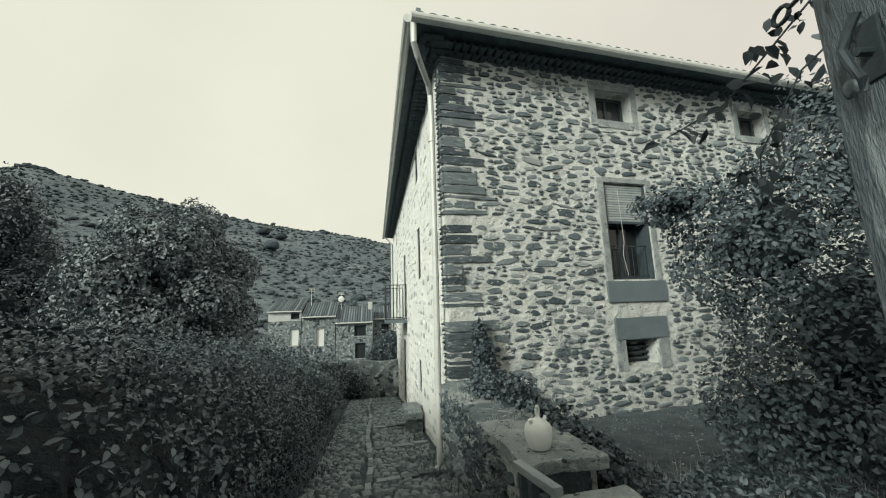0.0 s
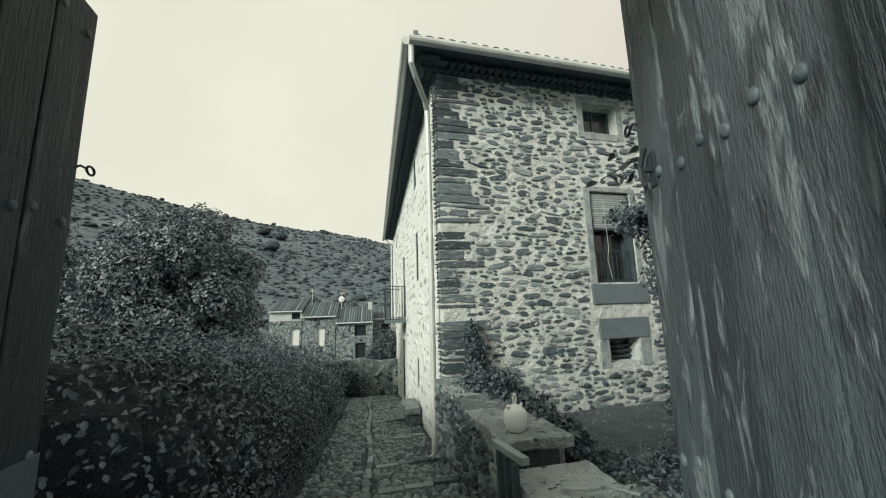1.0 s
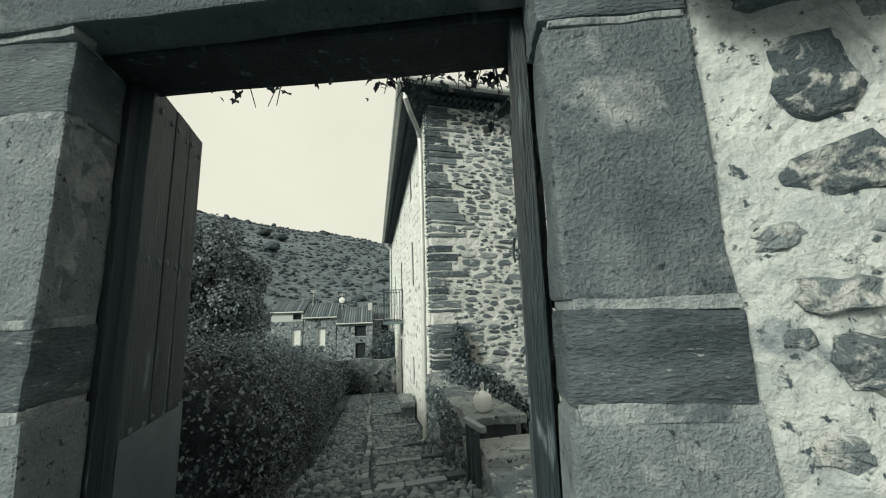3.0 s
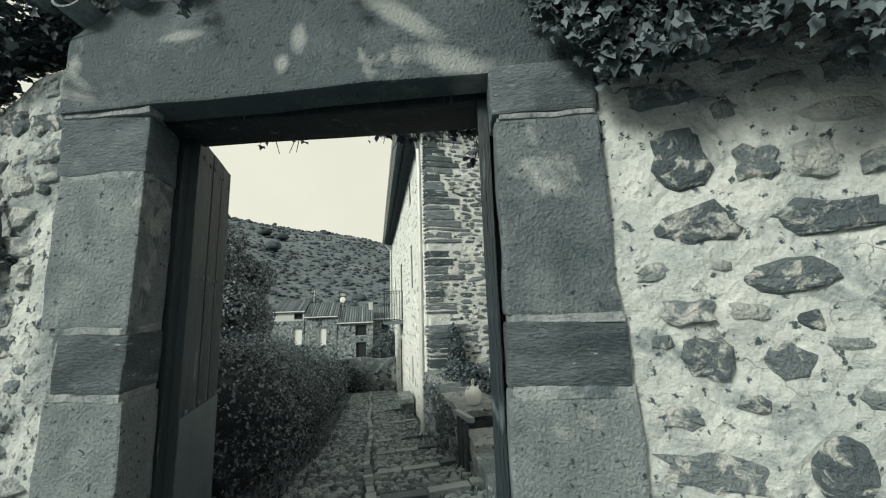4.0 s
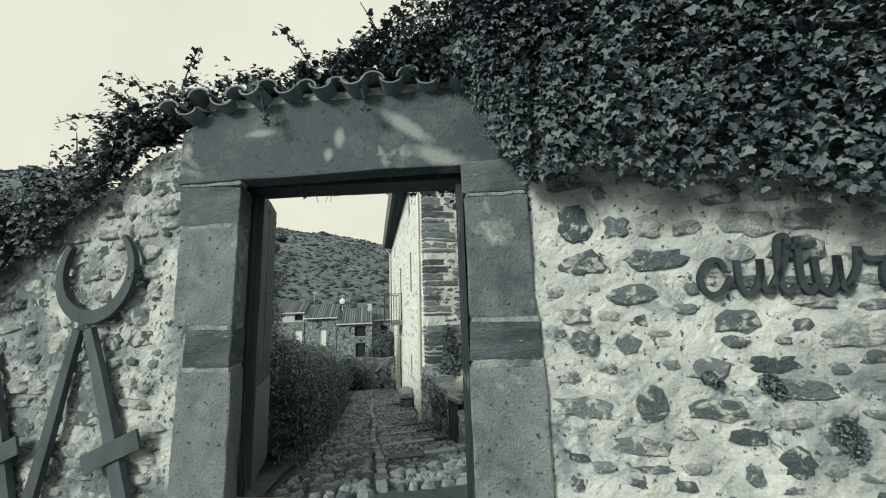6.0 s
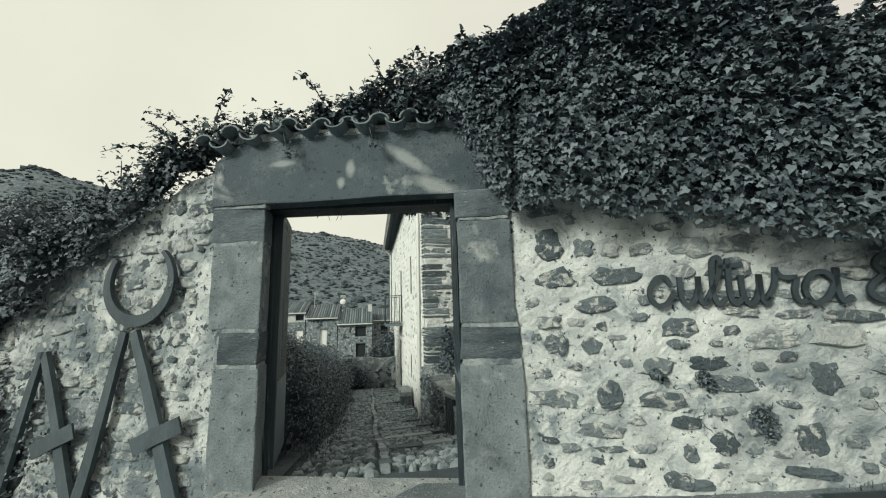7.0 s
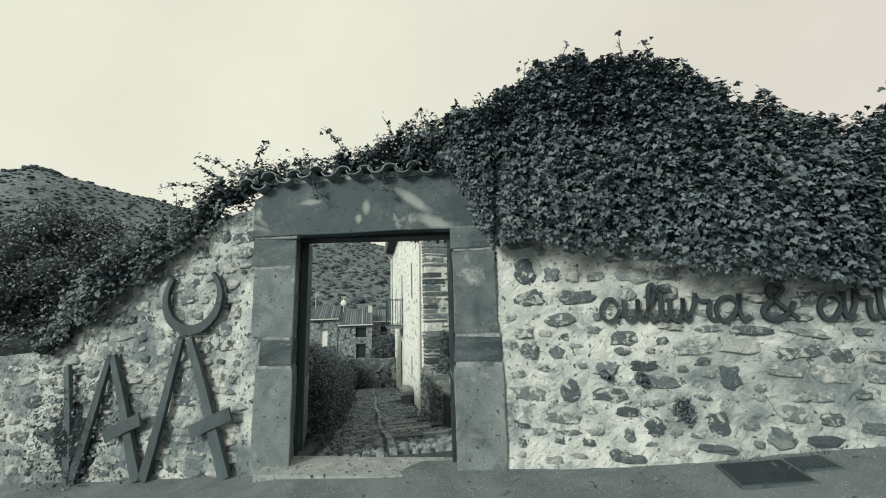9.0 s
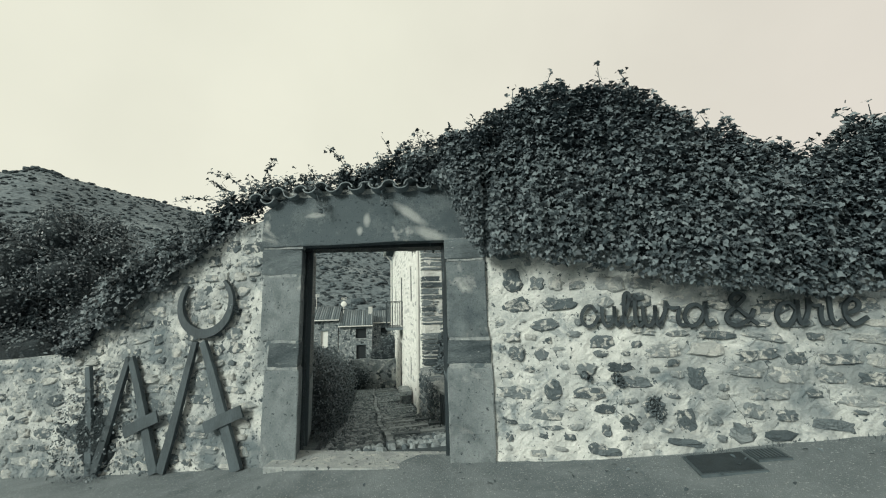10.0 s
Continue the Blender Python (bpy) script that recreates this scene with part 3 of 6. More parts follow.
tagged(bank, "dark leafy soil under the hedge", "ground", kind="structure")


def garden_z(x, y):
    return -0.40 - 0.09 * max(0, y - 2) + 0.05 * noise.noise(Vector((x * 1.8, y * 1.8, 2))) + 0.02 * noise.noise(Vector((x * 7, y * 7, 2)))


garden = sheet("ground_garden", steps(2.25, 13, 0.14), steps(-1.5, 6.6, 0.14), garden_z, M["soil"],
               keep=lambda x, y: y > 0.3 - 0.3126 * x + 0.1 and y < 5.7 + 0.063 * (x - 2.2))
tagged(garden, "bare dark garden soil beside the house", "ground", kind="structure")

# ---- gate wall ----
LEFT_TOP = [(-9, 0.75), (-4.62, 0.97), (-3.43, 1.06), (-3.0, 1.30), (-2.58, 1.60), (-1.87, 2.05), (-1.3, 2.30), (-0.75, 2.58), (-0.3, 2.68)]
rnd = random.Random(11)
wall_left = new("wall_gate_west", wall_mesh("wall_gate_west", -9, -0.30, -0.9, 2.7, 0.42, M["mortar_west"], size=0.033, rough=0.022,
                top=lambda x: lerp_table(LEFT_TOP, x) + 0.03 * noise.noise(Vector((x * 4, 0, 0))), bottom=lambda x: street_z(x, 0) - 0.3))
wall_left.matrix_basis = WEST
tagged(wall_left, "old rubble stone wall with pale lime mortar and sloping top", "wall", kind="structure")
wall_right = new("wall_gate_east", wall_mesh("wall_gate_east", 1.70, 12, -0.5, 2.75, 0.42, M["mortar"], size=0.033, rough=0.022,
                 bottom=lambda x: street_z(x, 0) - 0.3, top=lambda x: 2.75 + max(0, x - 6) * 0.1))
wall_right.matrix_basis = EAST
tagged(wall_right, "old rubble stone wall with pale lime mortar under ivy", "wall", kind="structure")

surround = empty("gate_surround", GATE, label="dressed sandstone gateway surround with worn blocks", category="gateway", kind="structure")
def splay(b, inner):
    """The west reveal opens towards the garden."""
    for v in b.verts:
        if v.co.x > inner - 0.12:
            v.co.x -= 0.36 * max(0.0, v.co.y - 0.03)
    return b


for u0, u1, z0, z1 in ((-0.40, 0.004, -0.15, 0.905), (-0.36, -0.006, 0.935, 1.196), (-0.465, -0.012, 1.22, 1.932), (-0.49, -0.008, 1.952, 2.250)):
    part("block", splay(box_bm(u0, u1, 0.015, 0.30, z0, z1, 0.014, 0.011, 6), u1), M["block_band" if z1 - z0 < 0.31 else "block"], surround)
for u0, u1, z0, z1 in ((1.632, 2.095, -0.12, 0.925), (1.640, 2.082, 0.955, 1.194), (1.642, 2.068, 1.220, 2.024), (1.628, 2.06, 2.048, 2.272)):
    part("block", box_bm(u0, u1, -0.035, 0.15, z0, z1, 0.014, 0.011, 6), M["block_band" if z1 - z0 < 0.25 else "block"], surround)
lintel = box_bm(-0.49, 2.12, -0.012, 0.15, 2.268, 2.86, 0.014, 0.010, 9)
for v in lintel.verts:
    v.co.z = min(v.co.z, 2.67 + 0.8 * (v.co.x + 0.49))
part("block", lintel, M["lintel"], surround)
part("joint", splay(box_bm(-0.40, -0.014, 0.034, 0.29, -0.1, 2.26, 0), -0.014), M["joint"], surround, "pale mortar joint")
part("joint", box_bm(1.652, 2.03, -0.018, 0.14, -0.1, 2.28, 0), M["joint"], surround, "pale mortar joint")
# mortar smeared out of the bed joints
for u0, u1, d, z, h in ((-0.37, -0.01, 0.015, 0.920, 0.024), (-0.38, -0.02, 0.015, 1.208, 0.020), (-0.47, -0.02, 0.015, 1.942, 0.022), (-0.47, 0.0, 0.0, 2.258, 0.020),
                        (1.66, 2.09, -0.035, 0.940, 0.034), (1.66, 2.07, -0.035, 1.207, 0.022), (1.66, 2.05, -0.035, 2.036, 0.014)):
    part("joint", box_bm(u0, u1, d + 0.003, d + 0.08, z - h * 0.8, z + h * 0.8, 0.004, 0.012, 14), M["joint"], surround)
part("infill", box_bm(-0.46, 2.1, 0.152, 0.42, 2.36, 2.85), M["mortar"], surround)
part("threshold", box_bm(-0.25, 1.95, -0.16, 0.30, -0.16, 0.005, 0.02, 0.008, 3), M["cap"], surround, "worn stone threshold")

frame_ob = empty("gate_frame", GATE, label="dark timber gate frame with heavy beam", category="gate frame", kind="structure")
part("post", box_bm(-0.19, -0.078, 0.302, 0.362, -0.05, 2.26, 0.006), M["wood_dark"], frame_ob)
part("post", box_bm(1.575, 1.628, 0.152, 0.29, -0.05, 2.24, 0.006), M["wood_dark"], frame_ob)
part("stop", box_bm(-0.20, -0.135, 0.368, 0.40, -0.05, 2.24, 0.006), M["wood_dark"], frame_ob)
beam = box_bm(-0.14, 1.68, 0.152, 0.42, 2.255, 2.35, 0.01, 0.006, 3)
for v in beam.verts:
    v.co.z -= 0.016 * v.co.x
part("beam", beam, M["wood_dark"], frame_ob)


def stud_bm(x, z, y, r=0.0145, out=-1):
    b = bmesh.new()
    bmesh.ops.create_uvsphere(b, u_segments=14, v_segments=8, radius=1.0, matrix=pose(x, y, z) @ Matrix.Diagonal((r, r * 0.6, r * 1.15, 1)))
    return b


def gate_leaf(name, m, mat, face, label, edges, studs, plate, droop=0.0, squeeze=1.0):
    """A leaf of boards between edges, hinged at x 0; face is the y of its studded side."""
    leaf = empty(name, m, label=label, category="gate")
    free = edges[-1]
    for a, c in zip(edges, edges[1:]):
        b = box_bm(a + 0.004, c - 0.004, 0.0, 0.045, 0.02, 2.30, 0.007, 0.003, 5)
        for v in b.verts:
            v.co.z = min(v.co.z, 2.30 - droop * v.co.x)
        part("board", b, mat, leaf)
    # added black panel that paints the gaps between boards as shade
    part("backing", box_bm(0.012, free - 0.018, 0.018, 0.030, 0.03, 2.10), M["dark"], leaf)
    out = -1 if face < 0.02 else 1
    for z in (0.74, 1.475, 2.20):
        for x in studs:
            zz = z - (droop * x if z > 2 else 0)
            part("stud", from_bm("stud", stud_bm(x, zz + 0.012 * math.sin(x * 31), face, out=out), M["stud"], True), None, leaf, "round iron stud")
    y0, y1 = (face - 0.006, face - 0.001) if out < 0 else (face + 0.001, face + 0.006)
    part("kick_plate", box_bm(0.006, free - 0.004, y0, y1, 0.025, plate, 0.001), M["steel"], leaf, "dull sheet metal kick plate")
    ring = [(free + 0.065 + 0.022 * math.cos(a), face, 1.69 + 0.016 * math.sin(a)) for a in [math.pi + 2 * math.pi * k / 14 for k in range(15)]]
    part("hook", tube_bm([(free - 0.02, face, 1.67), (free + 0.01, face, 1.69)] + ring, 0.0045, 6), M["iron"], leaf, "looped iron hook")
    back0, back1 = (0.047, 0.075) if out < 0 else (-0.03, -0.002)
    for z in (0.35, 1.2, 2.0):
        part("ledge", box_bm(0.02, free - 0.08, back0, back1, z, z + 0.11, 0.006), mat, leaf)
    for ch in leaf.children:
        ch.matrix_basis = Matrix.Diagonal((squeeze, 1, 1, 1))
    return leaf


leaf_w = gate_leaf("gate_leaf", GATE @ pose(-0.040, 0.366, 0, 0, 0, 112), M["wood_dark"], 0.0, "dark studded timber gate leaf standing open",
                   [0.0, 0.25, 0.43, 0.625], (0.09, 0.20, 0.28, 0.39, 0.46, 0.585), 0.73, 0.02)
leaf_e = gate_leaf("gate_leaf", GATE @ pose(1.667, 0.245, 0, 0, 0, 88.5), M["wood_worn"], 0.045, "peeling painted timber gate leaf with iron studs, open",
                   [0.0, 0.215, 0.40, 0.59, 0.78], (0.06, 0.17, 0.27, 0.36, 0.45, 0.54, 0.66, 0.74), 0.63, 0.0, 0.925)
latch = tube_bm([(0.640, 0.045, 1.50), (0.640, 0.070, 1.502)], 0.007, 8)
tube_bm([(0.632, 0.066, 1.565), (0.644, 0.070, 1.545), (0.656, 0.074, 1.515), (0.648, 0.076, 1.485), (0.636, 0.074, 1.455), (0.640, 0.070, 1.435)], 0.008, 8, latch, 0.006)
part("latch", latch, M["iron"], leaf_e, "forged iron latch with a curved handle")
part("latch_plate", box_bm(0.623, 0.658, 0.0455, 0.050, 1.455, 1.555, 0.002), M["iron"], leaf_e)

coping = empty("gate_coping", GATE, label="row of old curved clay roof tiles over the gate", category="roof tiles", kind="structure")


def half_tile(r=0.105, length=0.62, wall=0.016, taper=0.82):
    b = bmesh.new()
    rows = []
    for y, f in ((0, 1.0), (length, taper)):
        outer = [b.verts.new((r * f * math.cos(a), y, r * f * math.sin(a) * 0.75)) for a in [math.pi * k / 8 for k in range(9)]]
        inner = [b.verts.new(((r - wall) * f * math.cos(a), y, (r - wall) * f * math.sin(a) * 0.75)) for a in [math.pi * k / 8 for k in range(9)]]
        rows.append((outer, inner))
    (o0, i0), (o1, i1) = rows
    for k in range(8):
        b.faces.new((o0[k], o0[k + 1], o1[k + 1], o1[k]))
        b.faces.new((i0[k + 1], i0[k], i1[k], i1[k + 1]))
        b.faces.new((o0[k + 1], o0[k], i0[k], i0[k + 1]))
        b.faces.new((o1[k], o1[k + 1], i1[k + 1], i1[k]))
    return b


tile_me = from_bm("tile", half_tile(0.085, 0.62, 0.015, 0.9), M["tile"])
for k in range(10):
    u = -0.52 + 0.258 * k + rnd.uniform(-0.015, 0.015)
    z = 2.876 + 0.02 * math.sin(math.pi * (k + 1) / 10) - (0.075 if k == 0 else 0.02 if k == 1 else 0)
    part("tile", tile_me, parent=coping, m=pose(u, -0.13 + rnd.uniform(-0.04, 0.04), z + 0.010 + rnd.uniform(-0.012, 0.012), 5, rnd.uniform(-9, 9), rnd.uniform(-6, 6)))
    part("tile", tile_me, parent=coping, m=pose(u + 0.129, -0.12 + rnd.uniform(-0.04, 0.04), z + 0.022 + rnd.uniform(-0.008, 0.008), 5, 180 + rnd.uniform(-9, 9), rnd.uniform(-6, 6)))
part("bedding", box_bm(-0.40, 2.1, -0.008, 0.42, 2.84, 2.915, 0.01, 0.014, 8), M["wall_low"], coping)

# ---- house ----
FRONT_HOLES = [(3.13, 3.95, 4.60, 5.22), (6.78, 7.60, 4.62, 5.22), (3.09, 4.04, 1.515, 3.33), (6.78, 7.70, 1.515, 3.33), (3.21, 3.90, 0.03, 0.455)]
SIDE_LEN = 16.6
SIDE_HOLES = [(-3.95, -3.35, 4.45, 5.25), (-3.75, -3.15, 1.85, 3.15), (-8.5, -7.6, 0.80, 3.15), (-9.05, -8.1, -2.3, 0.0), (-3.95, -3.45, -0.90, -0.12),
              (-13.2, -12.5, 4.3, 5.0), (-13.2, -12.4, 0.9, 3.0)]
house = empty("house", label="three-storey rubble stone house with dark quoins and tiled roof", category="house")
wall_f = part("wall", wall_mesh("wall", 0.03, 11, -1.6, 5.62, 0.5, M["mortar_house"], FRONT_HOLES, 0.07, 0.02), parent=house, m=FRONT,
              label="rubble stone front wall with pale mortar")
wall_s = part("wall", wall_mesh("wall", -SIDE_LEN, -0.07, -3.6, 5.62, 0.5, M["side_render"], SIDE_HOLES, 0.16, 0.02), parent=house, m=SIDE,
              label="pale stone side wall")
A2 = Vector((2.21, 5.495, 0))
DF, DS = FRONT.to_3x3() @ Vector((1, 0, 0)), SIDE.to_3x3() @ Vector((-1, 0, 0))
B2, D2 = A2 + DF * 11, A2 + DS * SIDE_LEN
C2 = B2 + DS * SIDE_LEN
for p, q in ((B2, C2), (C2, D2)):
    d = (q - p).normalized()
    inw = Vector((-d.y, d.x, 0))
    b = bmesh.new()
    vs = [p, q, q + inw * 0.4, p + inw * 0.4]
    lo = [b.verts.new((v.x, v.y, -3.6)) for v in vs]
    hi = [b.verts.new((v.x, v.y, 5.60)) for v in vs]
    for k in range(4):
        b.faces.new((lo[k], lo[(k + 1) % 4], hi[(k + 1) % 4], hi[k]))
    b.faces.new(hi)
    part("wall", b, M["side_render"], house)
# unseen near-black floors added inside, which keep the rooms dark
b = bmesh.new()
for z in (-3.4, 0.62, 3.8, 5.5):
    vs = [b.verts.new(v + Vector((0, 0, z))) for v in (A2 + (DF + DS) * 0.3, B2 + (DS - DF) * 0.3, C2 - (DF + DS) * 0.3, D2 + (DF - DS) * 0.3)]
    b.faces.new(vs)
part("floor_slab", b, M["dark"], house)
# roof
OV = 0.52
corners = [A2 - DF * OV - DS * OV, B2 + DF * OV - DS * OV, C2 + DF * OV + DS * OV, D2 - DF * OV + DS * OV]
mid = sum(corners, Vector()) / 4
ridge = [mid - DS * 5.0, mid + DS * 5.0]
b = bmesh.new()
ev = [b.verts.new(c + Vector((0, 0, 5.66))) for c in corners]
ec = [b.verts.new(c + Vector((0, 0, 5.60))) for c in corners]
rv = [b.verts.new(c + Vector((0, 0, 7.55))) for c in ridge]
b.faces.new((ev[0], ev[1], rv[0]))
b.faces.new((ev[1], ev[2], rv[1], rv[0]))
b.faces.new((ev[2], ev[3], rv[1]))
b.faces.new((ev[3], ev[0], rv[0], rv[1]))
for k in range(4):
    b.faces.new((ec[k], ec[(k + 1) % 4], ev[(k + 1) % 4], ev[k]))
part("roof", b, M["tile"], house, "low-pitched roof of old clay tiles")
b = bmesh.new()
es = [b.verts.new(c + Vector((0, 0, 5.597))) for c in corners]
b.faces.new(es)
part("soffit", b, M["eave"], house, "dark timber eave soffit")
# tile ends above the gutter, scalloped tile courses under the eave
tile_v = half_tile(0.10, 0.5, 0.02, 0.9)
tile_v.verts.index_update()
TILE = ([tuple(v.co) for v in tile_v.verts], [tuple(x.index for x in f.verts) for f in tile_v.faces])
tile_v.free()
mats = []
for k in range(58):
    mats.append((0, FRONT @ pose(-0.42 + 0.205 * k, -0.56, 5.66, 12, 0, 0)))
for k in range(84):
    mats.append((0, SIDE @ pose(0.42 - 0.205 * k, -0.56, 5.66, 12, 0, 0)))
tagged(part("tile_edging", joined("tile_edging", [TILE], mats, M["tile"]), parent=house), kind="stuff")
mats = []
for k in range(76):
    for row, (y, z) in enumerate(((-0.30, 5.545), (-0.15, 5.50))):
        mats.append((0, FRONT @ pose(-0.30 + 0.15 * k + 0.07 * row, y, z, 0, 180, 0) @ Matrix.Diagonal((0.72, 0.7, 0.8, 1))))
for k in range(112):
    for row, (y, z) in enumerate(((-0.30, 5.545), (-0.15, 5.50))):
        mats.append((0, SIDE @ pose(0.30 - 0.15 * k - 0.07 * row, y, z, 0, 180, 0) @ Matrix.Diagonal((0.72, 0.7, 0.8, 1))))
tagged(part("eave_tiling", joined("eave_tiling", [TILE], mats, M["eave"]), parent=house), "dark scalloped tile courses under the eave", kind="stuff")
gl = [FRONT @ Vector((11.5, -0.57, 5.61)), FRONT @ Vector((-0.57, -0.57, 5.61))]
part("gutter", tube_bm(gl, 0.075, 12), M["zinc"], house, "pale zinc gutter")
gs = [SIDE @ Vector((0.57, -0.57, 5.61)), SIDE @ Vector((-SIDE_LEN - 0.55, -0.57, 5.61))]
part("gutter", tube_bm(gs, 0.075, 12), M["zinc"], house, "pale zinc gutter")
for k in range(9):
    p = FRONT @ Vector((0.9 + 1.25 * k, -0.57, 5.61))
    part("gutter_strap", tube_bm([p - DF * 0.02, p + DF * 0.02], 0.081, 12), M["zinc"], house)
corner_pipe = [Vector((1.72, 4.95, 5.58)), Vector((1.72, 4.97, 5.22)), Vector((1.80, 5.10, 5.08)), Vector((2.02, 5.48, 4.86)), Vector((2.07, 5.60, 4.74)),
               Vector((2.08, 5.62, 4.3)), Vector((2.07, 5.62, 1.5)), Vector((2.05, 5.62, -1.10)), Vector((1.98, 5.55, -1.18))]
pipe = part("downpipe", tube_bm(corner_pipe, 0.05, 10), M["zinc"], house, "pale zinc downpipe")
for z in (3.9, 1.6, -0.1):
    part("bracket", tube_bm([Vector((2.07, 5.62, z)), Vector((2.07, 5.62, z + 0.035))], 0.06, 10), M["zinc"], pipe)
far_pipe = [SIDE @ Vector((-SIDE_LEN + 0.1, -0.5, 5.55)), SIDE @ Vector((-SIDE_LEN + 0.1, -0.1, 5.1)), SIDE @ Vector((-SIDE_LEN + 0.1, -0.1, -3.2))]
part("downpipe", tube_bm(far_pipe, 0.05, 8), M["zinc"], house, "pale zinc downpipe")
b = box_bm(-0.45, -0.37, -0.40, -0.32, 5.7, 5.95, 0.01)
part("ridge_stub", b, M["tile"], house, m=FRONT)


def window_in(hole, m, bars=1, depth=0.24, mat="wood_frame", rail=0.055, sill=False):
    """A casement in a wall's opening: frame, stiles, panes, all set back."""
    x0, x1, z0, z1 = hole
    # the near-black sheet behind the panes stands in for an unlit room
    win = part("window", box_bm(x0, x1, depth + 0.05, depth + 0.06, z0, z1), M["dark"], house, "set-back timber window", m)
    for a, b_, c, d in ((x0, x0 + rail, z0, z1), (x1 - rail, x1, z0, z1), (x0 + rail, x1 - rail, z0, z0 + rail), (x0 + rail, x1 - rail, z1 - rail, z1)):
        part("window_frame", box_bm(a, b_, depth - 0.03, depth + 0.04, c, d, 0.004), M[mat], win)
    n = bars + 1
    w = (x1 - x0 - 2 * rail) / n
    for k in range(n):
        a = x0 + rail + k * w
        if k:
            part("mullion", box_bm(a - 0.025, a + 0.025, depth - 0.025, depth + 0.035, z0 + rail, z1 - rail, 0.004), M[mat], win)
        part("pane", box_bm(a + 0.02, a + w - 0.02, depth, depth + 0.008, z0 + rail, z1 - rail), M["glass"], win)
    if sill:
        part("sill", box_bm(x0 - 0.06, x1 + 0.06, -0.04, depth, z0 - 0.06, z0 - 0.002, 0.008, 0.004, 2), M["surround"], win)
    return win


for h in FRONT_HOLES[:2]:
    window_in(h, FRONT, 1, 0.26)
for h in FRONT_HOLES[2:4]:
    win = window_in(h, FRONT, 1, 0.30)
    x0, x1, z0, z1 = h
    blind_z = z1 - 0.72
    for k in range(15):
        z = z1 - 0.03 - k * 0.047
        part("slat", box_bm(x0 + 0.03, x1 - 0.03, 0.045, 0.060, z - 0.041, z, 0.006), M["slat"], win, "faded roller blind slat" if k == 0 else "")
    part("blind_rail", box_bm(x0 + 0.02, x1 - 0.02, 0.04, 0.075, blind_z - 0.055, blind_z - 0.005, 0.006), M["wood_frame"], win)
    for a, c in ((x0, x0 + 0.05), (x1 - 0.05, x1)):
        part("casing", box_bm(a, c, 0.02, 0.28, z0, z1, 0.006), M["wood_frame"], win)
    for k in range(9):
        x = x0 + 0.08 + k * (x1 - x0 - 0.16) / 8
        part("rail_bar", tube_bm([(x, 0.10, z0 + 0.02), (x, 0.10, z0 + 0.62)], 0.007, 6), M["iron"], win)
    for z in (z0 + 0.05, z0 + 0.62):
        part("rail", box_bm(x0 + 0.05, x1 - 0.05, 0.09, 0.11, z, z + 0.02), M["iron"], win)
    part("cable", tube_bm([(x0 + 0.34, 0.035, z1 - 0.1), (x0 + 0.36, 0.035, z0 + 0.7), (x0 + 0.31, 0.03, z0 + 0.45), (x0 + 0.40, 0.06, z0 + 0.08)], 0.0045, 6), M["zinc"], win, "loose pale cable")
h = FRONT_HOLES[4]
win = window_in(h, FRONT, 0, 0.32)
for k in range(4):
    z = h[2] + 0.06 + k * 0.1
    part("slat", box_bm(h[0] + 0.02, h[1] - 0.02, 0.22, 0.24, z, z + 0.035, 0.004), M["wood_frame"], win)
for x0, x1, z0, z1 in ((2.947, 4.215, 1.115, 1.487), (3.02, 4.125, 0.470, 0.842), (6.65, 7.85, 1.115, 1.487)):
    part("panel", box_bm(x0, x1, -0.035, 0.1, z0, z1, 0.006, 0.004, 3), M["panel"], house, "smooth grey rendered panel", FRONT)
for x0, x1, z0, z1 in ((3.0, 3.2, -0.05, 0.462), (3.91, 4.12, -0.05, 0.462), (3.0, 3.12, 4.48, 5.38), (3.96, 4.08, 4.48, 5.38),
                       (3.125, 3.955, 4.44, 4.595), (3.125, 3.955, 5.225, 5.38), (6.64, 6.775, 4.5, 5.36), (7.605, 7.73, 4.5, 5.36), (6.78, 7.60, 4.46, 4.615),
                       (2.955, 3.085, 1.49, 3.42), (4.045, 4.16, 1.49, 3.42), (3.088, 4.042, 3.335, 3.43)):
    part("surround", box_bm(x0, x1, -0.022, 0.2, z0, z1, 0.006, 0.006, 3), M["surround"], house, "", FRONT)
for h in SIDE_HOLES:
    window_in(h, SIDE, 0 if h[1] - h[0] < 0.75 else 1, 0.055)
# balcony on the side wall
balcony = part("balcony", box_bm(-9.0, -7.1, -0.75, -0.005, 0.66, 0.76, 0.01), M["panel"], house, "small balcony with dark iron railing", SIDE)
for k in range(19):
    x = -9.0 + 0.1055 * k
    part("baluster", tube_bm([(x, -0.72, 0.762), (x, -0.72, 1.96)], 0.009, 6), M["iron"], balcony)
for k in range(6):
    for x in (-8.99, -7.11):
        part("baluster", tube_bm([(x, -0.60 + 0.115 * k, 0.762), (x, -0.60 + 0.115 * k, 1.96)], 0.009, 6), M["iron"], balcony)
for z in (0.80, 1.96):
    part("handrail", tube_bm([(-7.11, -0.02, z), (-7.11, -0.72, z), (-8.99, -0.72, z), (-8.99, -0.02, z)], 0.016, 6), M["iron"], balcony)

bench = empty("stone_bench", label="low stone bench against the house wall", category="bench")
part("seat", box_bm(1.80, 2.19, 8.35, 9.35, -1.28, -1.14, 0.02, 0.012, 3), M["cap"], bench)
part("support", box_bm(1.88, 2.19, 8.45, 8.75, -1.75, -1.282, 0.02, 0.01, 2), M["cap"], bench)
part("support", box_bm(1.88, 2.19, 8.95, 9.25, -1.85, -1.282, 0.02, 0.01, 2), M["cap"], bench)

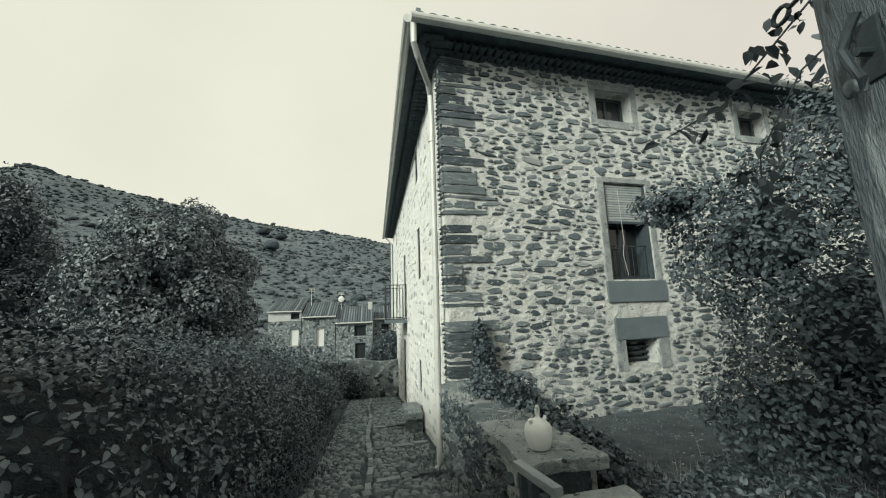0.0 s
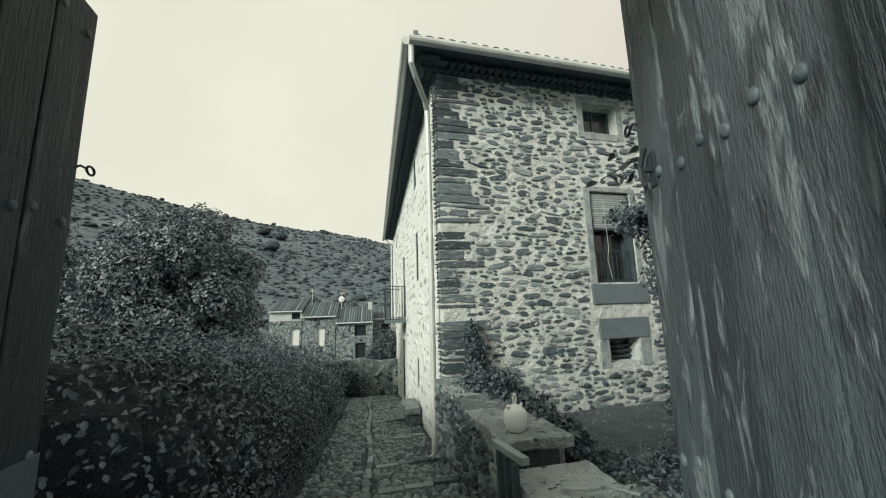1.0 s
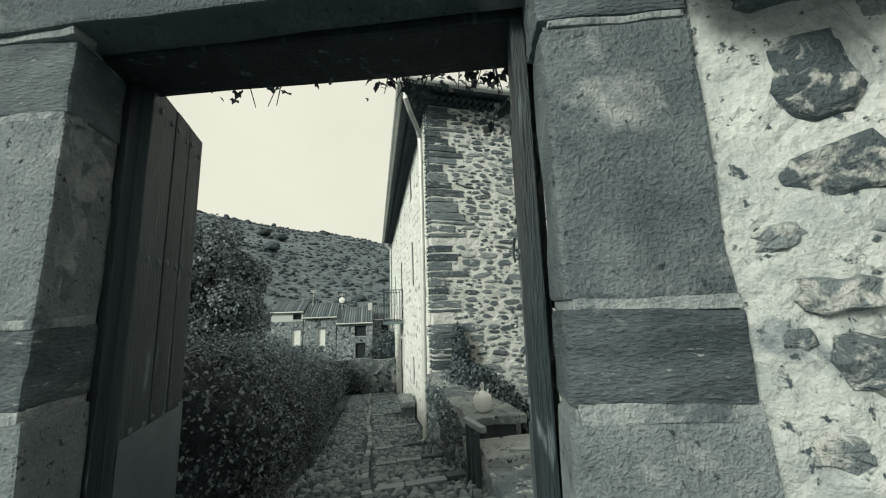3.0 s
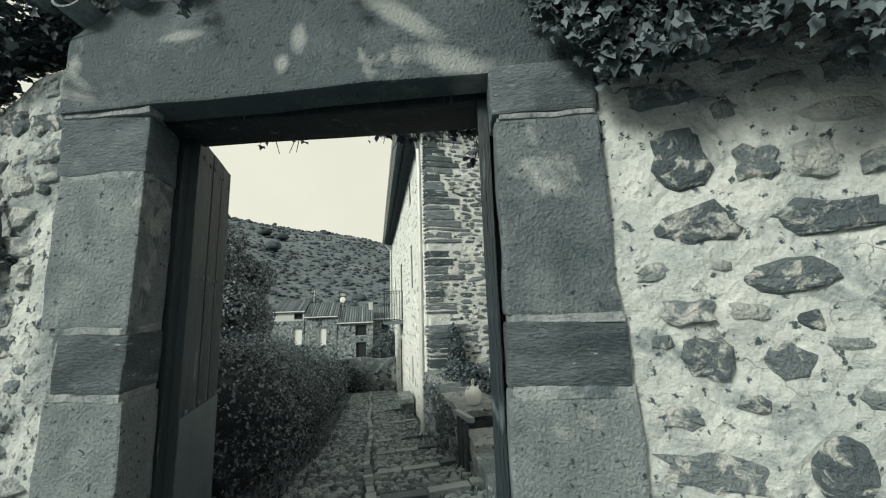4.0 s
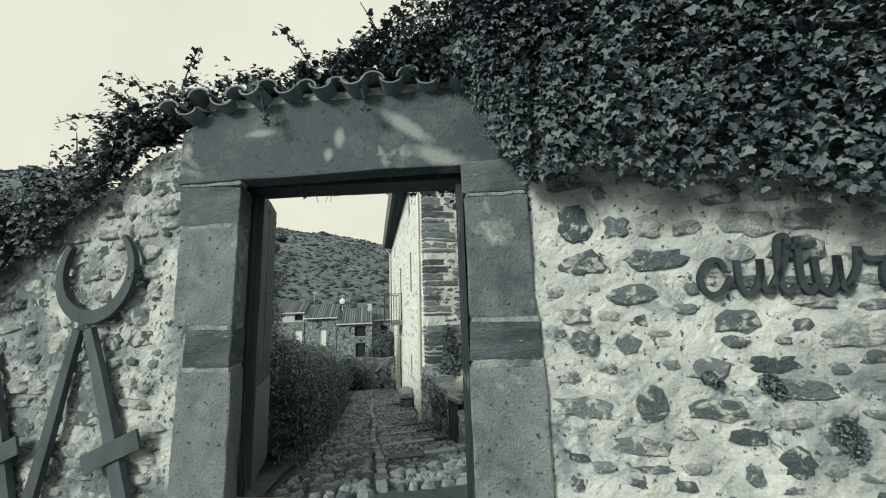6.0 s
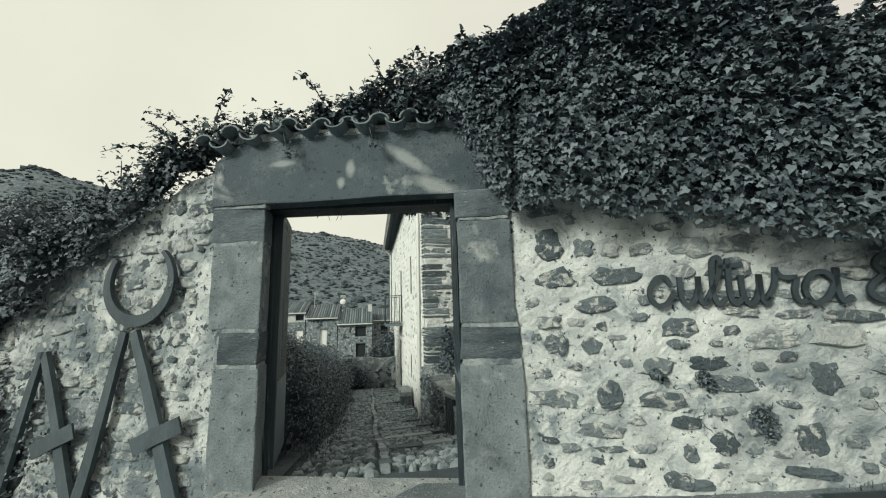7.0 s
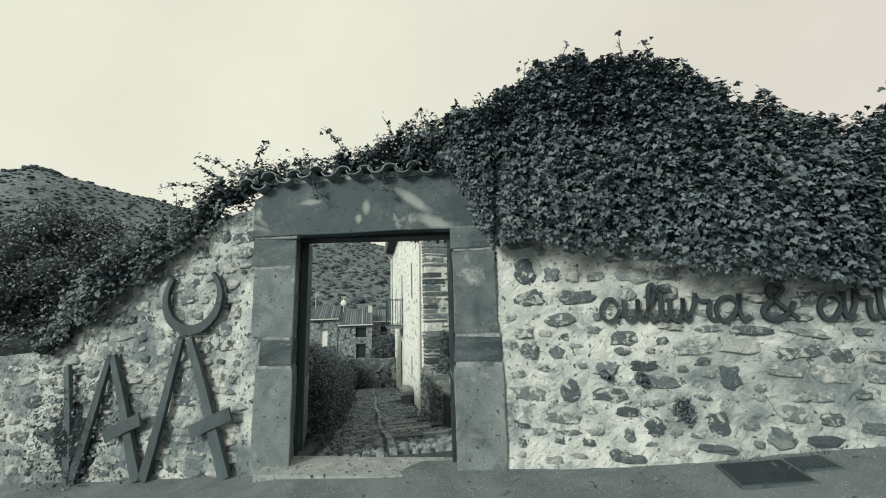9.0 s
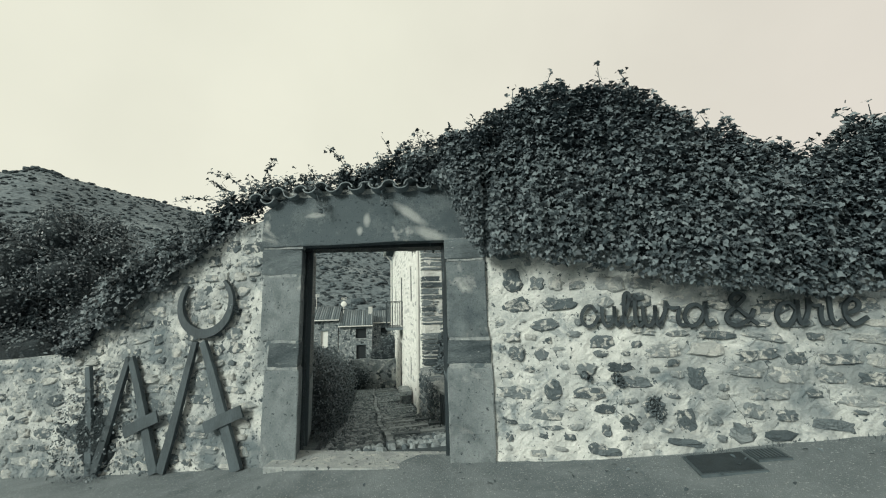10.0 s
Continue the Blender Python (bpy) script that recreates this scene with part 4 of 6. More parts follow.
# ---- planting ----
IVY_TOP = [(-3.36, 1.10), (-3.0, 1.44), (-2.7, 1.88), (-2.29, 2.22), (-1.87, 2.45), (-1.45, 2.58), (-1.18, 2.70), (-0.9, 2.88), (-0.6, 2.98), (-0.15, 3.06), (0.4, 3.05), (0.75, 3.09), (1.22, 3.24), (1.7, 3.30),
           (2.02, 3.42), (2.43, 3.64), (2.56, 3.74), (3.0, 3.66), (3.2, 3.65), (3.6, 3.54), (3.75, 3.40), (4.05, 3.16), (4.25, 3.15), (4.56, 2.93), (4.95, 2.78), (5.1, 2.76), (5.3, 2.98), (5.7, 2.94), (8, 3.1), (12, 3.1)]
IVY_LOW = [(-3.36, 1.06), (-2.9, 1.25), (-2.5, 1.42), (-2.19, 1.64), (-1.79, 1.92), (-1.39, 2.17), (-1.0, 2.42), (-0.6, 2.75), (-0.3, 2.94), (0.0, 2.99), (0.6, 2.99), (1.2, 2.95), (1.58, 2.88), (1.72, 2.70), (1.84, 2.35), (2.0, 2.08),
           (2.6, 1.98), (3.08, 1.88), (3.5, 1.79), (3.92, 1.66), (4.13, 1.60), (4.55, 1.62), (4.82, 1.55), (5.2, 1.58), (8, 1.4), (12, 1.4)]


def ivy_sheet(u, f):
    """A point and outward direction on the ivy's face at u along the wall; f 0 at its lower edge, 1 at the crest, up to 1.6 behind."""
    lo, hi = lerp_table(IVY_LOW, u), lerp_table(IVY_TOP, u)
    tall = hi - lo
    bulge = min(0.70, 0.10 + 0.30 * tall) * (0.86 + 0.5 * noise.noise(Vector((u * 1.3, f * 2.2, 0.5))))
    g = min(f, 1.0)
    d = -0.03 - bulge * (math.sin(math.pi * min(1.0, 0.18 + 0.75 * g)) ** 0.8) + 0.20 * max(0.0, g - 0.7) / 0.3
    z = lo + tall * math.sin(math.pi / 2 * g ** 0.85)
    if f > 1:
        d += (f - 1) * 0.9
        z = hi - (f - 1) * tall * 0.7
    if -0.7 < u < 0.9:
        d += 0.14 * min(1.0, (u + 0.7) * 4, (0.9 - u) * 3)
    z += 0.10 * noise.noise(Vector((u * 3.1, f * 3, 9)))
    d += 0.10 * noise.noise(Vector((u * 4.1, f * 4, 2)))
    return Vector((u, d, z)), Vector((0.0, -math.cos(g * 1.45), math.sin(g * 1.45) + 0.1))


def make_ivy():
    rng = random.Random(5)
    pts, nrms = [], []

    def put(u, f, lift=0.0):
        p, n = ivy_sheet(u, f)
        spray = noise.noise(Vector((u * 5.2, f * 7.0, 6.0)))
        p = p + n * (rng.uniform(-0.09, 0.05) + 0.13 * spray + lift)
        pts.append(along_wall(u) @ p)
        nrms.append(GATE.to_3x3() @ n)

    for _ in range(54000):
        u = 1.62 + 6.4 * rng.random() ** 1.12
        put(u, rng.random() ** 1.1 * 1.35)
    for _ in range(6200):
        u = rng.uniform(-3.3, -0.4)
        put(u, rng.random() * 1.4, rng.uniform(-0.06, 0.03))
    for _ in range(5600):
        u = rng.uniform(-0.6, 1.9) if rng.random() < 0.4 else rng.uniform(0.4, 1.9)
        put(u, rng.random() * 1.4, rng.uniform(-0.03, 0.05))
    for _ in range(2600):
        u = rng.uniform(1.55, 2.3)
        f = rng.random() * 0.25
        put(u, f, rng.uniform(-0.05, 0.02))
    ivy = empty("ivy", label="dense dark ivy hanging over the gate wall", category="ivy")
    # dark filler sheet behind the leaves, painting the shade inside the ivy
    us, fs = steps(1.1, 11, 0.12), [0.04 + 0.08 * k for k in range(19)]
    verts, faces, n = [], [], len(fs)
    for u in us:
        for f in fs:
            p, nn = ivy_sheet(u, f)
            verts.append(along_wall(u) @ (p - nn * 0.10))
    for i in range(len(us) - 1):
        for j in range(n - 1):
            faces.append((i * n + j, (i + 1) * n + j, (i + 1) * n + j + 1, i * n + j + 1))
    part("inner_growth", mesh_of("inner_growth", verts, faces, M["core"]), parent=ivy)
    # the same dark shade sheet for the ivy's west stretch
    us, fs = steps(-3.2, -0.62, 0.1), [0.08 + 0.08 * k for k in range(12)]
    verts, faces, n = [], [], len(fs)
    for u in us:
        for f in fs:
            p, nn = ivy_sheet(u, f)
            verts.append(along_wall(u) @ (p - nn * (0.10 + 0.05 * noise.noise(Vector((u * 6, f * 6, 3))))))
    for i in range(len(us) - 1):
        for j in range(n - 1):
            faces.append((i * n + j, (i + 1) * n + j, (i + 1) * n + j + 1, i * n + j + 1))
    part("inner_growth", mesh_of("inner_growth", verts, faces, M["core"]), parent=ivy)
    # shoots standing out of the crest and hanging strands
    stems = None
    for k in range(90):
        u = rng.choice((rng.uniform(-3.0, 1.8), rng.uniform(1.8, 7), rng.uniform(1.8, 7)))
        p, n = ivy_sheet(u, rng.uniform(0.75, 1.05))
        lean = Vector((rng.uniform(-0.6, 0.4), rng.uniform(-0.5, 0.4), 1.0)).normalized()
        length = rng.uniform(0.10, 0.34)
        line = [p, p + lean * length * 0.5, p + lean * length + Vector((0, 0, -0.04))]
        stems = tube_bm([along_wall(u) @ q for q in line], 0.006, 5, stems, 0.003)
        for s in range(int(length * 50)):
            t = rng.random()
            pts.append(along_wall(u) @ (p + lean * length * t + Vector((rng.gauss(0, 0.03), rng.gauss(0, 0.03), rng.gauss(0, 0.03)))))
            nrms.append(Vector((rng.gauss(0, 1), -0.6, 0.8)).normalized())
    for u0, z0, du, dz in ((-1.0, 2.85, -0.75, 0.06), (-0.75, 3.0, -0.45, 0.22), (-0.9, 2.9, -0.3, 0.2), (-0.5, 3.05, 0.2, 0.24), (0.55, 3.1, -0.25, 0.28), (0.15, 2.95, 0.12, -0.35), (0.9, 2.95, 0.1, -0.3)):
        p0 = Vector((u0, -0.1, z0))
        line = [p0 + Vector((du, -0.05, dz)) * t + Vector((0, 0, 0.06 * math.sin(3 * t))) for t in (0, 0.25, 0.5, 0.75, 1)]
        stems = tube_bm([along_wall(u0) @ q for q in line], 0.006, 5, stems, 0.003)
        for s in range(34):
            t = rng.random()
            q = p0 + Vector((du, -0.05, dz)) * t + Vector((rng.gauss(0, 0.02), rng.gauss(0, 0.02), 0.06 * math.sin(3 * t) + rng.gauss(0, 0.025)))
            pts.append(along_wall(u0) @ q)
            nrms.append(Vector((rng.gauss(0, 1), -0.6, 0.8)).normalized())
    # strands hanging behind the lintel, seen from the doorway
    for k in range(17):
        u = rng.uniform(1.0, 1.62) if k > 2 else rng.uniform(0.25, 0.6)
        length = rng.uniform(0.0, 0.09) if k > 2 else 0.02
        line = [Vector((u, 0.50, 2.54)), Vector((u + 0.02, 0.54, 2.34)), Vector((u + rng.uniform(-0.05, 0.05), 0.55, 2.26 - length))]
        stems = tube_bm([GATE @ q for q in line], 0.004, 5, stems, 0.002)
        for s in range(6 if k > 2 else 2):
            pts.append(GATE @ Vector((u + rng.gauss(0, 0.05), 0.54 + rng.gauss(0, 0.04), 2.31 - length * rng.random())))
            nrms.append(Vector((rng.gauss(0, 0.5), -1, 0.3)).normalized())
    for _ in range(1800):
        u = rng.uniform(-0.4, 3.5)
        pts.append(GATE @ Vector((u, 0.45 + abs(rng.gauss(0, 0.12)), 2.42 + rng.random() * 0.7)))
        nrms.append(GATE.to_3x3() @ Vector((rng.gauss(0, 0.4), 1, 0.3)).normalized())
    tagged(part("stem_growth", stems, M["bark"], ivy, "thin dark stems"), kind="stuff")
    lv = part("leaves", leaves_mesh("leaves", pts, nrms, (0.024, 0.060), M["leaf"], IVY, 0.75, 0.55, 3), parent=ivy)
    tagged(lv, kind="stuff")


make_ivy()


def plant(name, blobs, count, size, mat, template, label, category, seed, low=None, droop=0.4, spread=0.7, core=True, lump=0.28, shrink=0.72, inner=0.3):
    p, n = blob_points(blobs, count, seed, lump, inner, low)
    ob = empty(name, label=label, category=category)
    # dark lumps added inside, coloured as the shade between the leaves
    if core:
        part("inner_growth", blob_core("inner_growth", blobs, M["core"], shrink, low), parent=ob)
    lv = part("leaves", leaves_mesh("leaves", p, n, size, mat, template, droop, spread, seed), parent=ob)
    tagged(lv, kind="stuff")
    return ob


# clipped hedge along the lane
rng = random.Random(21)
blobs = []
for k in range(9):
    y = 1.72 + 0.52 * k
    top = lerp_table([(0.9, 1.18), (2.0, 1.16), (3.2, 0.98), (4.8, 0.84), (6, 0.66)], y)
    base = path_z(y)
    cz = (top + base) / 2
    blobs.append(((-0.62 - 0.12 * (k % 2), y, cz), (0.78, 0.75, (top - base) / 2 * 1.04)))
    blobs.append(((-1.55 - 0.2 * (k % 3), y + 0.2, cz + 0.05), (0.95, 0.8, (top - base) / 2 * 1.06)))
    blobs.append(((-0.45, y + 0.3, base + 0.55), (0.78, 0.7, 0.85)))
blobs += [((-1.45, 1.25, 0.1), (0.75, 0.55, 1.0)), ((-2.3, 1.5, 0.15), (0.8, 0.7, 1.05))]
plant("hedge", blobs, 95000, (0.022, 0.050), M["leaf_hedge"], OVAL, "thick dark leafy hedge along the lane", "hedge", 31, droop=0.3, lump=0.20, shrink=0.70, inner=0.30)
blobs = []
for k in range(8):
    y = 6.7 + 0.75 * k
    top = lerp_table([(6.5, 0.52), (8, 0.30), (9.5, -0.1), (12.2, -0.9)], y)
    base = path_z(y)
    blobs.append(((-0.55 - 0.1 * (k % 2), y, (top + base) / 2), (0.85, 0.8, (top - base) / 2 * 1.05)))
    blobs.append(((-1.7, y, (top + base) / 2 + 0.1), (1.0, 0.9, (top - base) / 2 * 1.1)))
plant("shrub", blobs, 18000, (0.035, 0.085), M["leaf_hedge"], OVAL, "feathery dark shrubs along the lane", "shrub", 37, droop=0.0, spread=1.0, lump=0.30, shrink=0.78)


def tree(name, base, height, spread, blobs, count, size, mat, label, seed, droop=0.4):
    ob = plant(name, blobs, count, size, mat, OVAL, label, "tree", seed, droop=droop, lump=0.34, shrink=0.62, inner=0.45)
    rnd_t = random.Random(seed)
    base = Vector(base)
    top = base + Vector((0.2, 0.1, height * 0.55))
    part("trunk", tube_bm([base + Vector((0, 0, -0.5)), base.lerp(top, 0.4), top], 0.17, 10, None, 0.10), M["bark"], ob, "rough grey trunk")
    for c, r in blobs:
        c = Vector(c)
        part("limb", tube_bm([top - Vector((0, 0, 0.3)), top.lerp(c, 0.5) + Vector((0, 0, 0.15)), c], 0.07, 7, None, 0.02), M["bark"], ob)
    return ob


def crown(cx, cy, z0, z1, radius, n, seed):
    r = random.Random(seed)
    out = []
    for k in range(n):
        f = (k + 0.5) / n
        a = k * 2.4
        z = z0 + (z1 - z0) * f
        rad = radius * math.sin(math.pi * (0.22 + 0.70 * f)) * 0.62
        rr = radius * r.uniform(0.42, 0.60) * (1.0 - 0.35 * f)
        out.append(((cx + rad * math.cos(a), cy + rad * math.sin(a), z), (rr, rr, rr * 0.85)))
    return out


tree("tree", (-4.3, 11.2, -2.0), 5.5, 2.2, crown(-4.3, 11.2, 0.3, 3.75, 2.3, 14, 3), 44000, (0.055, 0.14), M["leaf_pale"], "round-crowned tree with long pale leaves", 41)
tree("tree", (-10.6, 12.5, -2.0), 6.5, 3.0, crown(-10.6, 12.5, -0.4, 5.5, 3.1, 18, 9), 28000, (0.06, 0.14), M["leaf_dark"], "tall dark broadleaf tree", 43)
tree("tree", (-14.5, 14.0, -2.0), 6.5, 3.0, crown(-14.5, 14.0, -0.4, 5.2, 3.4, 16, 13), 13000, (0.07, 0.16), M["leaf_dark"], "tall dark broadleaf tree", 47)
blobs = [((-7.0, 9.0, -0.6), (2.0, 1.5, 1.9)), ((-4.6, 8.2, -0.5), (1.9, 1.4, 1.7)), ((-9.6, 9.4, -0.5), (2.0, 1.5, 1.9)), ((-3.2, 7.4, -0.6), (1.4, 1.2, 1.6)), ((-12, 9.5, -0.3), (2.0, 1.5, 1.9))]
plant("bush", blobs, 9000, (0.06, 0.13), M["leaf_hedge"], OVAL, "low dark bushes behind the hedge", "bush", 53, lump=0.3)

# leafy shrub in the garden
blobs = [((5.6, 2.6, 0.7), (1.15, 1.0, 1.3)), ((5.0, 2.9, 1.7), (0.85, 0.8, 0.8)), ((6.2, 2.4, 2.4), (1.2, 1.0, 1.1)), ((4.9, 2.7, 0.05), (0.75, 0.8, 0.65)), ((6.6, 1.9, 0.7), (1.2, 1.0, 1.3)),
         ((7.2, 2.2, 3.0), (1.0, 0.9, 0.9)), ((4.3, 3.2, 2.15), (0.45, 0.4, 0.22))]
plant("shrub", blobs, 42000, (0.032, 0.075), M["leaf_garden"], OVAL, "large dark leafy shrub in the garden", "shrub", 59, droop=0.5, lump=0.38, shrink=0.45, inner=0.6, low=-0.62)

# ---- garden wall with jug ----
garden_wall = empty("wall_garden", label="low rough stone retaining wall beside the lane", category="wall", kind="structure")
m_gw = frame_at(2.09, 5.55, -90)
part("core", wall_mesh("core", 0, 2.9, -1.7, 0.0, 0.62, M["wall_low"], size=0.09, rough=0.04), parent=garden_wall, m=m_gw)
part("core", wall_mesh("core", 3.05, 5.2, -1.3, -0.32, 0.5, M["wall_low"], size=0.09, rough=0.05, top=lambda x: -0.32 + 0.06 * math.sin(x * 5)), parent=garden_wall, m=m_gw)
for x0, x1, y0, y1, z0, z1 in ((2.07, 2.70, 2.48, 2.98, -0.03, 0.065), (2.06, 2.62, 3.00, 3.50, -0.04, 0.045), (2.06, 2.60, 3.53, 4.2, -0.05, 0.03), (2.07, 2.6, 4.22, 4.9, -0.04, 0.02),
                               (2.08, 2.6, 4.92, 5.45, -0.04, 0.03), (2.08, 2.78, 1.92, 2.42, -0.34, -0.11), (2.04, 2.72, 1.28, 1.86, -0.40, -0.17), (2.05, 2.6, 0.6, 1.12, -0.40, -0.27)):
    part("capstone", box_bm(x0, x1, y0, y1, z0, z1 - 0.008, 0.012, 0.020, 9), M["cap"], garden_wall, "flat lichen-covered capstone")
part("end_face", box_bm(2.14, 2.62, 2.58, 2.66, -0.55, -0.04, 0.01, 0.02, 3), M["stone_low"], garden_wall)

jug = empty("water_jug", frame_at(2.30, 2.72, 20, 0.060) @ Matrix.Scale(0.82, 4), label="pale unglazed clay water jug standing on the wall", category="jug")


def lathe(profile, sides=28):
    b = bmesh.new()
    rings = [[b.verts.new((r * math.cos(2 * math.pi * k / sides), r * math.sin(2 * math.pi * k / sides), z)) for k in range(sides)] for r, z in profile]
    for r0, r1 in zip(rings, rings[1:]):
        for k in range(sides):
            b.faces.new((r0[k], r0[(k + 1) % sides], r1[(k + 1) % sides], r1[k]))
    b.faces.new(rings[0][::-1])
    b.faces.new(rings[-1])
    return b


body = from_bm("body", lathe([(0.088, 0), (0.098, 0.008), (0.114, 0.06), (0.126, 0.12), (0.126, 0.165), (0.112, 0.205), (0.078, 0.235), (0.036, 0.255), (0.022, 0.268), (0.018, 0.275)]), M["clay"], True)
part("body", body, parent=jug)
ring = [(0.0, 0.0, 0.262), (0.018, 0, 0.29), (0.020, 0, 0.33), (0.010, 0, 0.365), (-0.008, 0, 0.365), (-0.016, 0, 0.33), (-0.014, 0, 0.29), (-0.004, 0, 0.265)]
part("handle", tube_bm(ring, 0.012, 8), M["clay"], jug, "clay ring handle")
part("spout", tube_bm([(0.072, 0, 0.215), (0.095, 0, 0.245), (0.100, 0, 0.265)], 0.020, 8, None, 0.012), M["clay"], jug)
part("filler", tube_bm([(-0.070, 0, 0.215), (-0.088, 0, 0.245), (-0.094, 0, 0.262)], 0.022, 8, None, 0.020), M["clay"], jug)

fence = empty("garden_rail", label="short silvered timber rail with dark posts by the wall", category="fence")
part("rail", box_bm(-0.032, 0.032, -0.24, 0.24, -0.026, 0.026, 0.006, 0.005, 4), M["rail"], fence, "", Matrix.Translation((2.065, 2.30, 0.060)) @ pose(0, 0, 0, -3, 0, 6.6))
for y, z in ((2.46, 0.033), (2.30, 0.03), (2.14, 0.03)):
    part("post", box_bm(2.025, 2.07, y - 0.025, y + 0.025, -0.85, z, 0.005, 0.002, 2), M["wood_frame"], fence, "dark timber post")

# ---- far houses ----
def far_house(x0, x1, y, z0, eave, ridge_z, windows, wall_mat, label, depth=9.0):
    h = empty("village_house", label=label, category="house", group="village houses")
    part("wall", wall_mesh("wall", x0, x1, z0, eave, 0.4, wall_mat, [w[:4] for w in windows], 0.6, 0.03), parent=h, m=Matrix.Translation((0, y, 0)))
    b = box_bm(x0, x1, y + 0.4, y + depth, z0, eave - 0.02)
    part("body", b, wall_mat, h)
    b = bmesh.new()
    e = 0.35
    pts = [(x0 - 0.1, y - e, eave), (x1 + 0.1, y - e, eave), (x1 + 0.1, y + depth / 2, ridge_z), (x0 - 0.1, y + depth / 2, ridge_z), (x1 + 0.1, y + depth + e, eave), (x0 - 0.1, y + depth + e, eave)]
    top = [b.verts.new(p) for p in pts]
    low = [b.verts.new((p[0], p[1], p[2] - 0.14)) for p in pts]
    for a, c in (((0, 1, 2, 3), 1), ((3, 2, 4, 5), 1)):
        b.faces.new([top[k] for k in a])
        b.faces.new([low[k] for k in reversed(a)])
    for a, c in ((0, 1), (4, 5), (0, 3), (3, 5), (1, 2), (2, 4)):
        b.faces.new((low[a], low[c], top[c], top[a]))
    roof = part("roof", b, M["tile"], h, "ribbed clay tile roof")
    mats = []
    run = math.hypot(depth / 2 + e, ridge_z - eave)
    pitch = math.degrees(math.atan2(ridge_z - eave, depth / 2 + e))
    k = 0
    while x0 + 0.32 * k < x1:
        mats.append((0, pose(x0 + 0.32 * k, y - e - 0.03, eave + 0.01, pitch, 0, 0) @ Matrix.Diagonal((1.1, run / 0.5, 1.2, 1))))
        k += 1
    tagged(part("roof_tiling", joined("roof_tiling", [TILE], mats, M["tile"]), parent=roof), kind="stuff")
    part("gutter", tube_bm([(x0 - 0.1, y - e - 0.06, eave - 0.05), (x1 + 0.1, y - e - 0.06, eave - 0.05)], 0.09, 8), M["zinc"], h)
    for wx0, wx1, wz0, wz1, kind in windows:
        w = part("window", box_bm(wx0, wx1, y + 0.22, y + 0.26, wz0, wz1), M["white"] if kind == "w" else M["dark"], h, "closed white shutter" if kind == "w" else "dark window")
        part("window_frame", box_bm(wx0 - 0.08, wx1 + 0.08, y - 0.05, y + 0.2, wz1 + 0.005, wz1 + 0.16), M["panel"], w)
        part("sill", box_bm(wx0 - 0.08, wx1 + 0.08, y - 0.1, y + 0.2, wz0 - 0.12, wz0 - 0.005), M["surround"], w)
    return h


M["far_stone"] = material("village_stone_wall", 0.08, 0.30, 2.6, 9, 0.95, 1.0, stain=0.42, stain_scale=3.2, stain_cut=(0.54, 0.60), depth=0.08, speck=(0.04, 2.2, 0.55, 0.60))
Y = 50.0
hw = far_house(-11.7, -7.75, Y, -6, 1.35, 2.95, [(-9.0, -7.95, 0.35, 1.0, "d"), (-9.1, -8.0, -3.0, -0.9, "w")], M["far_stone"], "small stone village house with tiled roof and pale upper band")
for bx0, bx1, bz0, bz1 in ((-11.69, -9.0, 0.1, 1.33), (-7.95, -7.76, 0.1, 1.33), (-9.0, -7.95, 0.1, 0.22), (-9.0, -7.95, 1.17, 1.33)):
    part("plaster_band", box_bm(bx0, bx1, Y - 0.07, Y - 0.035, bz0, bz1, 0), M["pale_plaster"], hw, "pale plaster band")
far_house(-7.55, -3.45, Y - 0.6, -6, 0.55, 2.45, [(-5.75, -4.8, -3.2, -0.9, "w")], M["far_stone"], "small stone village house with skylights and white shutter")
far_house(-3.3, 1.25, Y - 1.2, -6, -0.35, 1.75, [(-1.0, 0.45, -2.1, -0.75, "d"), (-0.9, 0.40, -4.9, -3.0, "d")], M["far_stone"], "rubble stone village house with dark windows")
far_house(1.4, 7.5, Y + 3, -6, -0.1, 1.7, [(2.6, 3.6, -2.2, -0.9, "d")], M["far_stone"], "stone village house behind the corner")


def aerial(x, y, z, h, dish, label):
    a = empty("aerial" if not dish else "satellite_dish", label=label, category="antenna")
    part("mast", tube_bm([(x, y, z - 0.6), (x, y, z + h)], 0.04, 6), M["zinc"], a)
    if dish:
        b = bmesh.new()
        bmesh.ops.create_uvsphere(b, u_segments=14, v_segments=8, radius=0.42, matrix=pose(x, y - 0.15, z + h * 0.45) @ Matrix.Diagonal((1, 0.3, 1, 1)))
        part("dish", b, M["white"], a)
    for k in range(3):
        zz = z + h - 0.15 * k
        part("element", tube_bm([(x - 0.4, y, zz), (x + 0.4, y, zz)], 0.03, 5), M["zinc"], a)


aerial(-6.9, 52.5, 2.6, 1.7, False, "television aerial on a roof")
aerial(-2.9, 52.0, 2.0, 1.7, True, "white satellite dish on a roof")
part("chimney", box_bm(0.7, 1.3, Y + 2, Y + 2.6, 0.8, 2.3, 0.03), M["pale_plaster"], bpy.data.objects["village_house.002"])

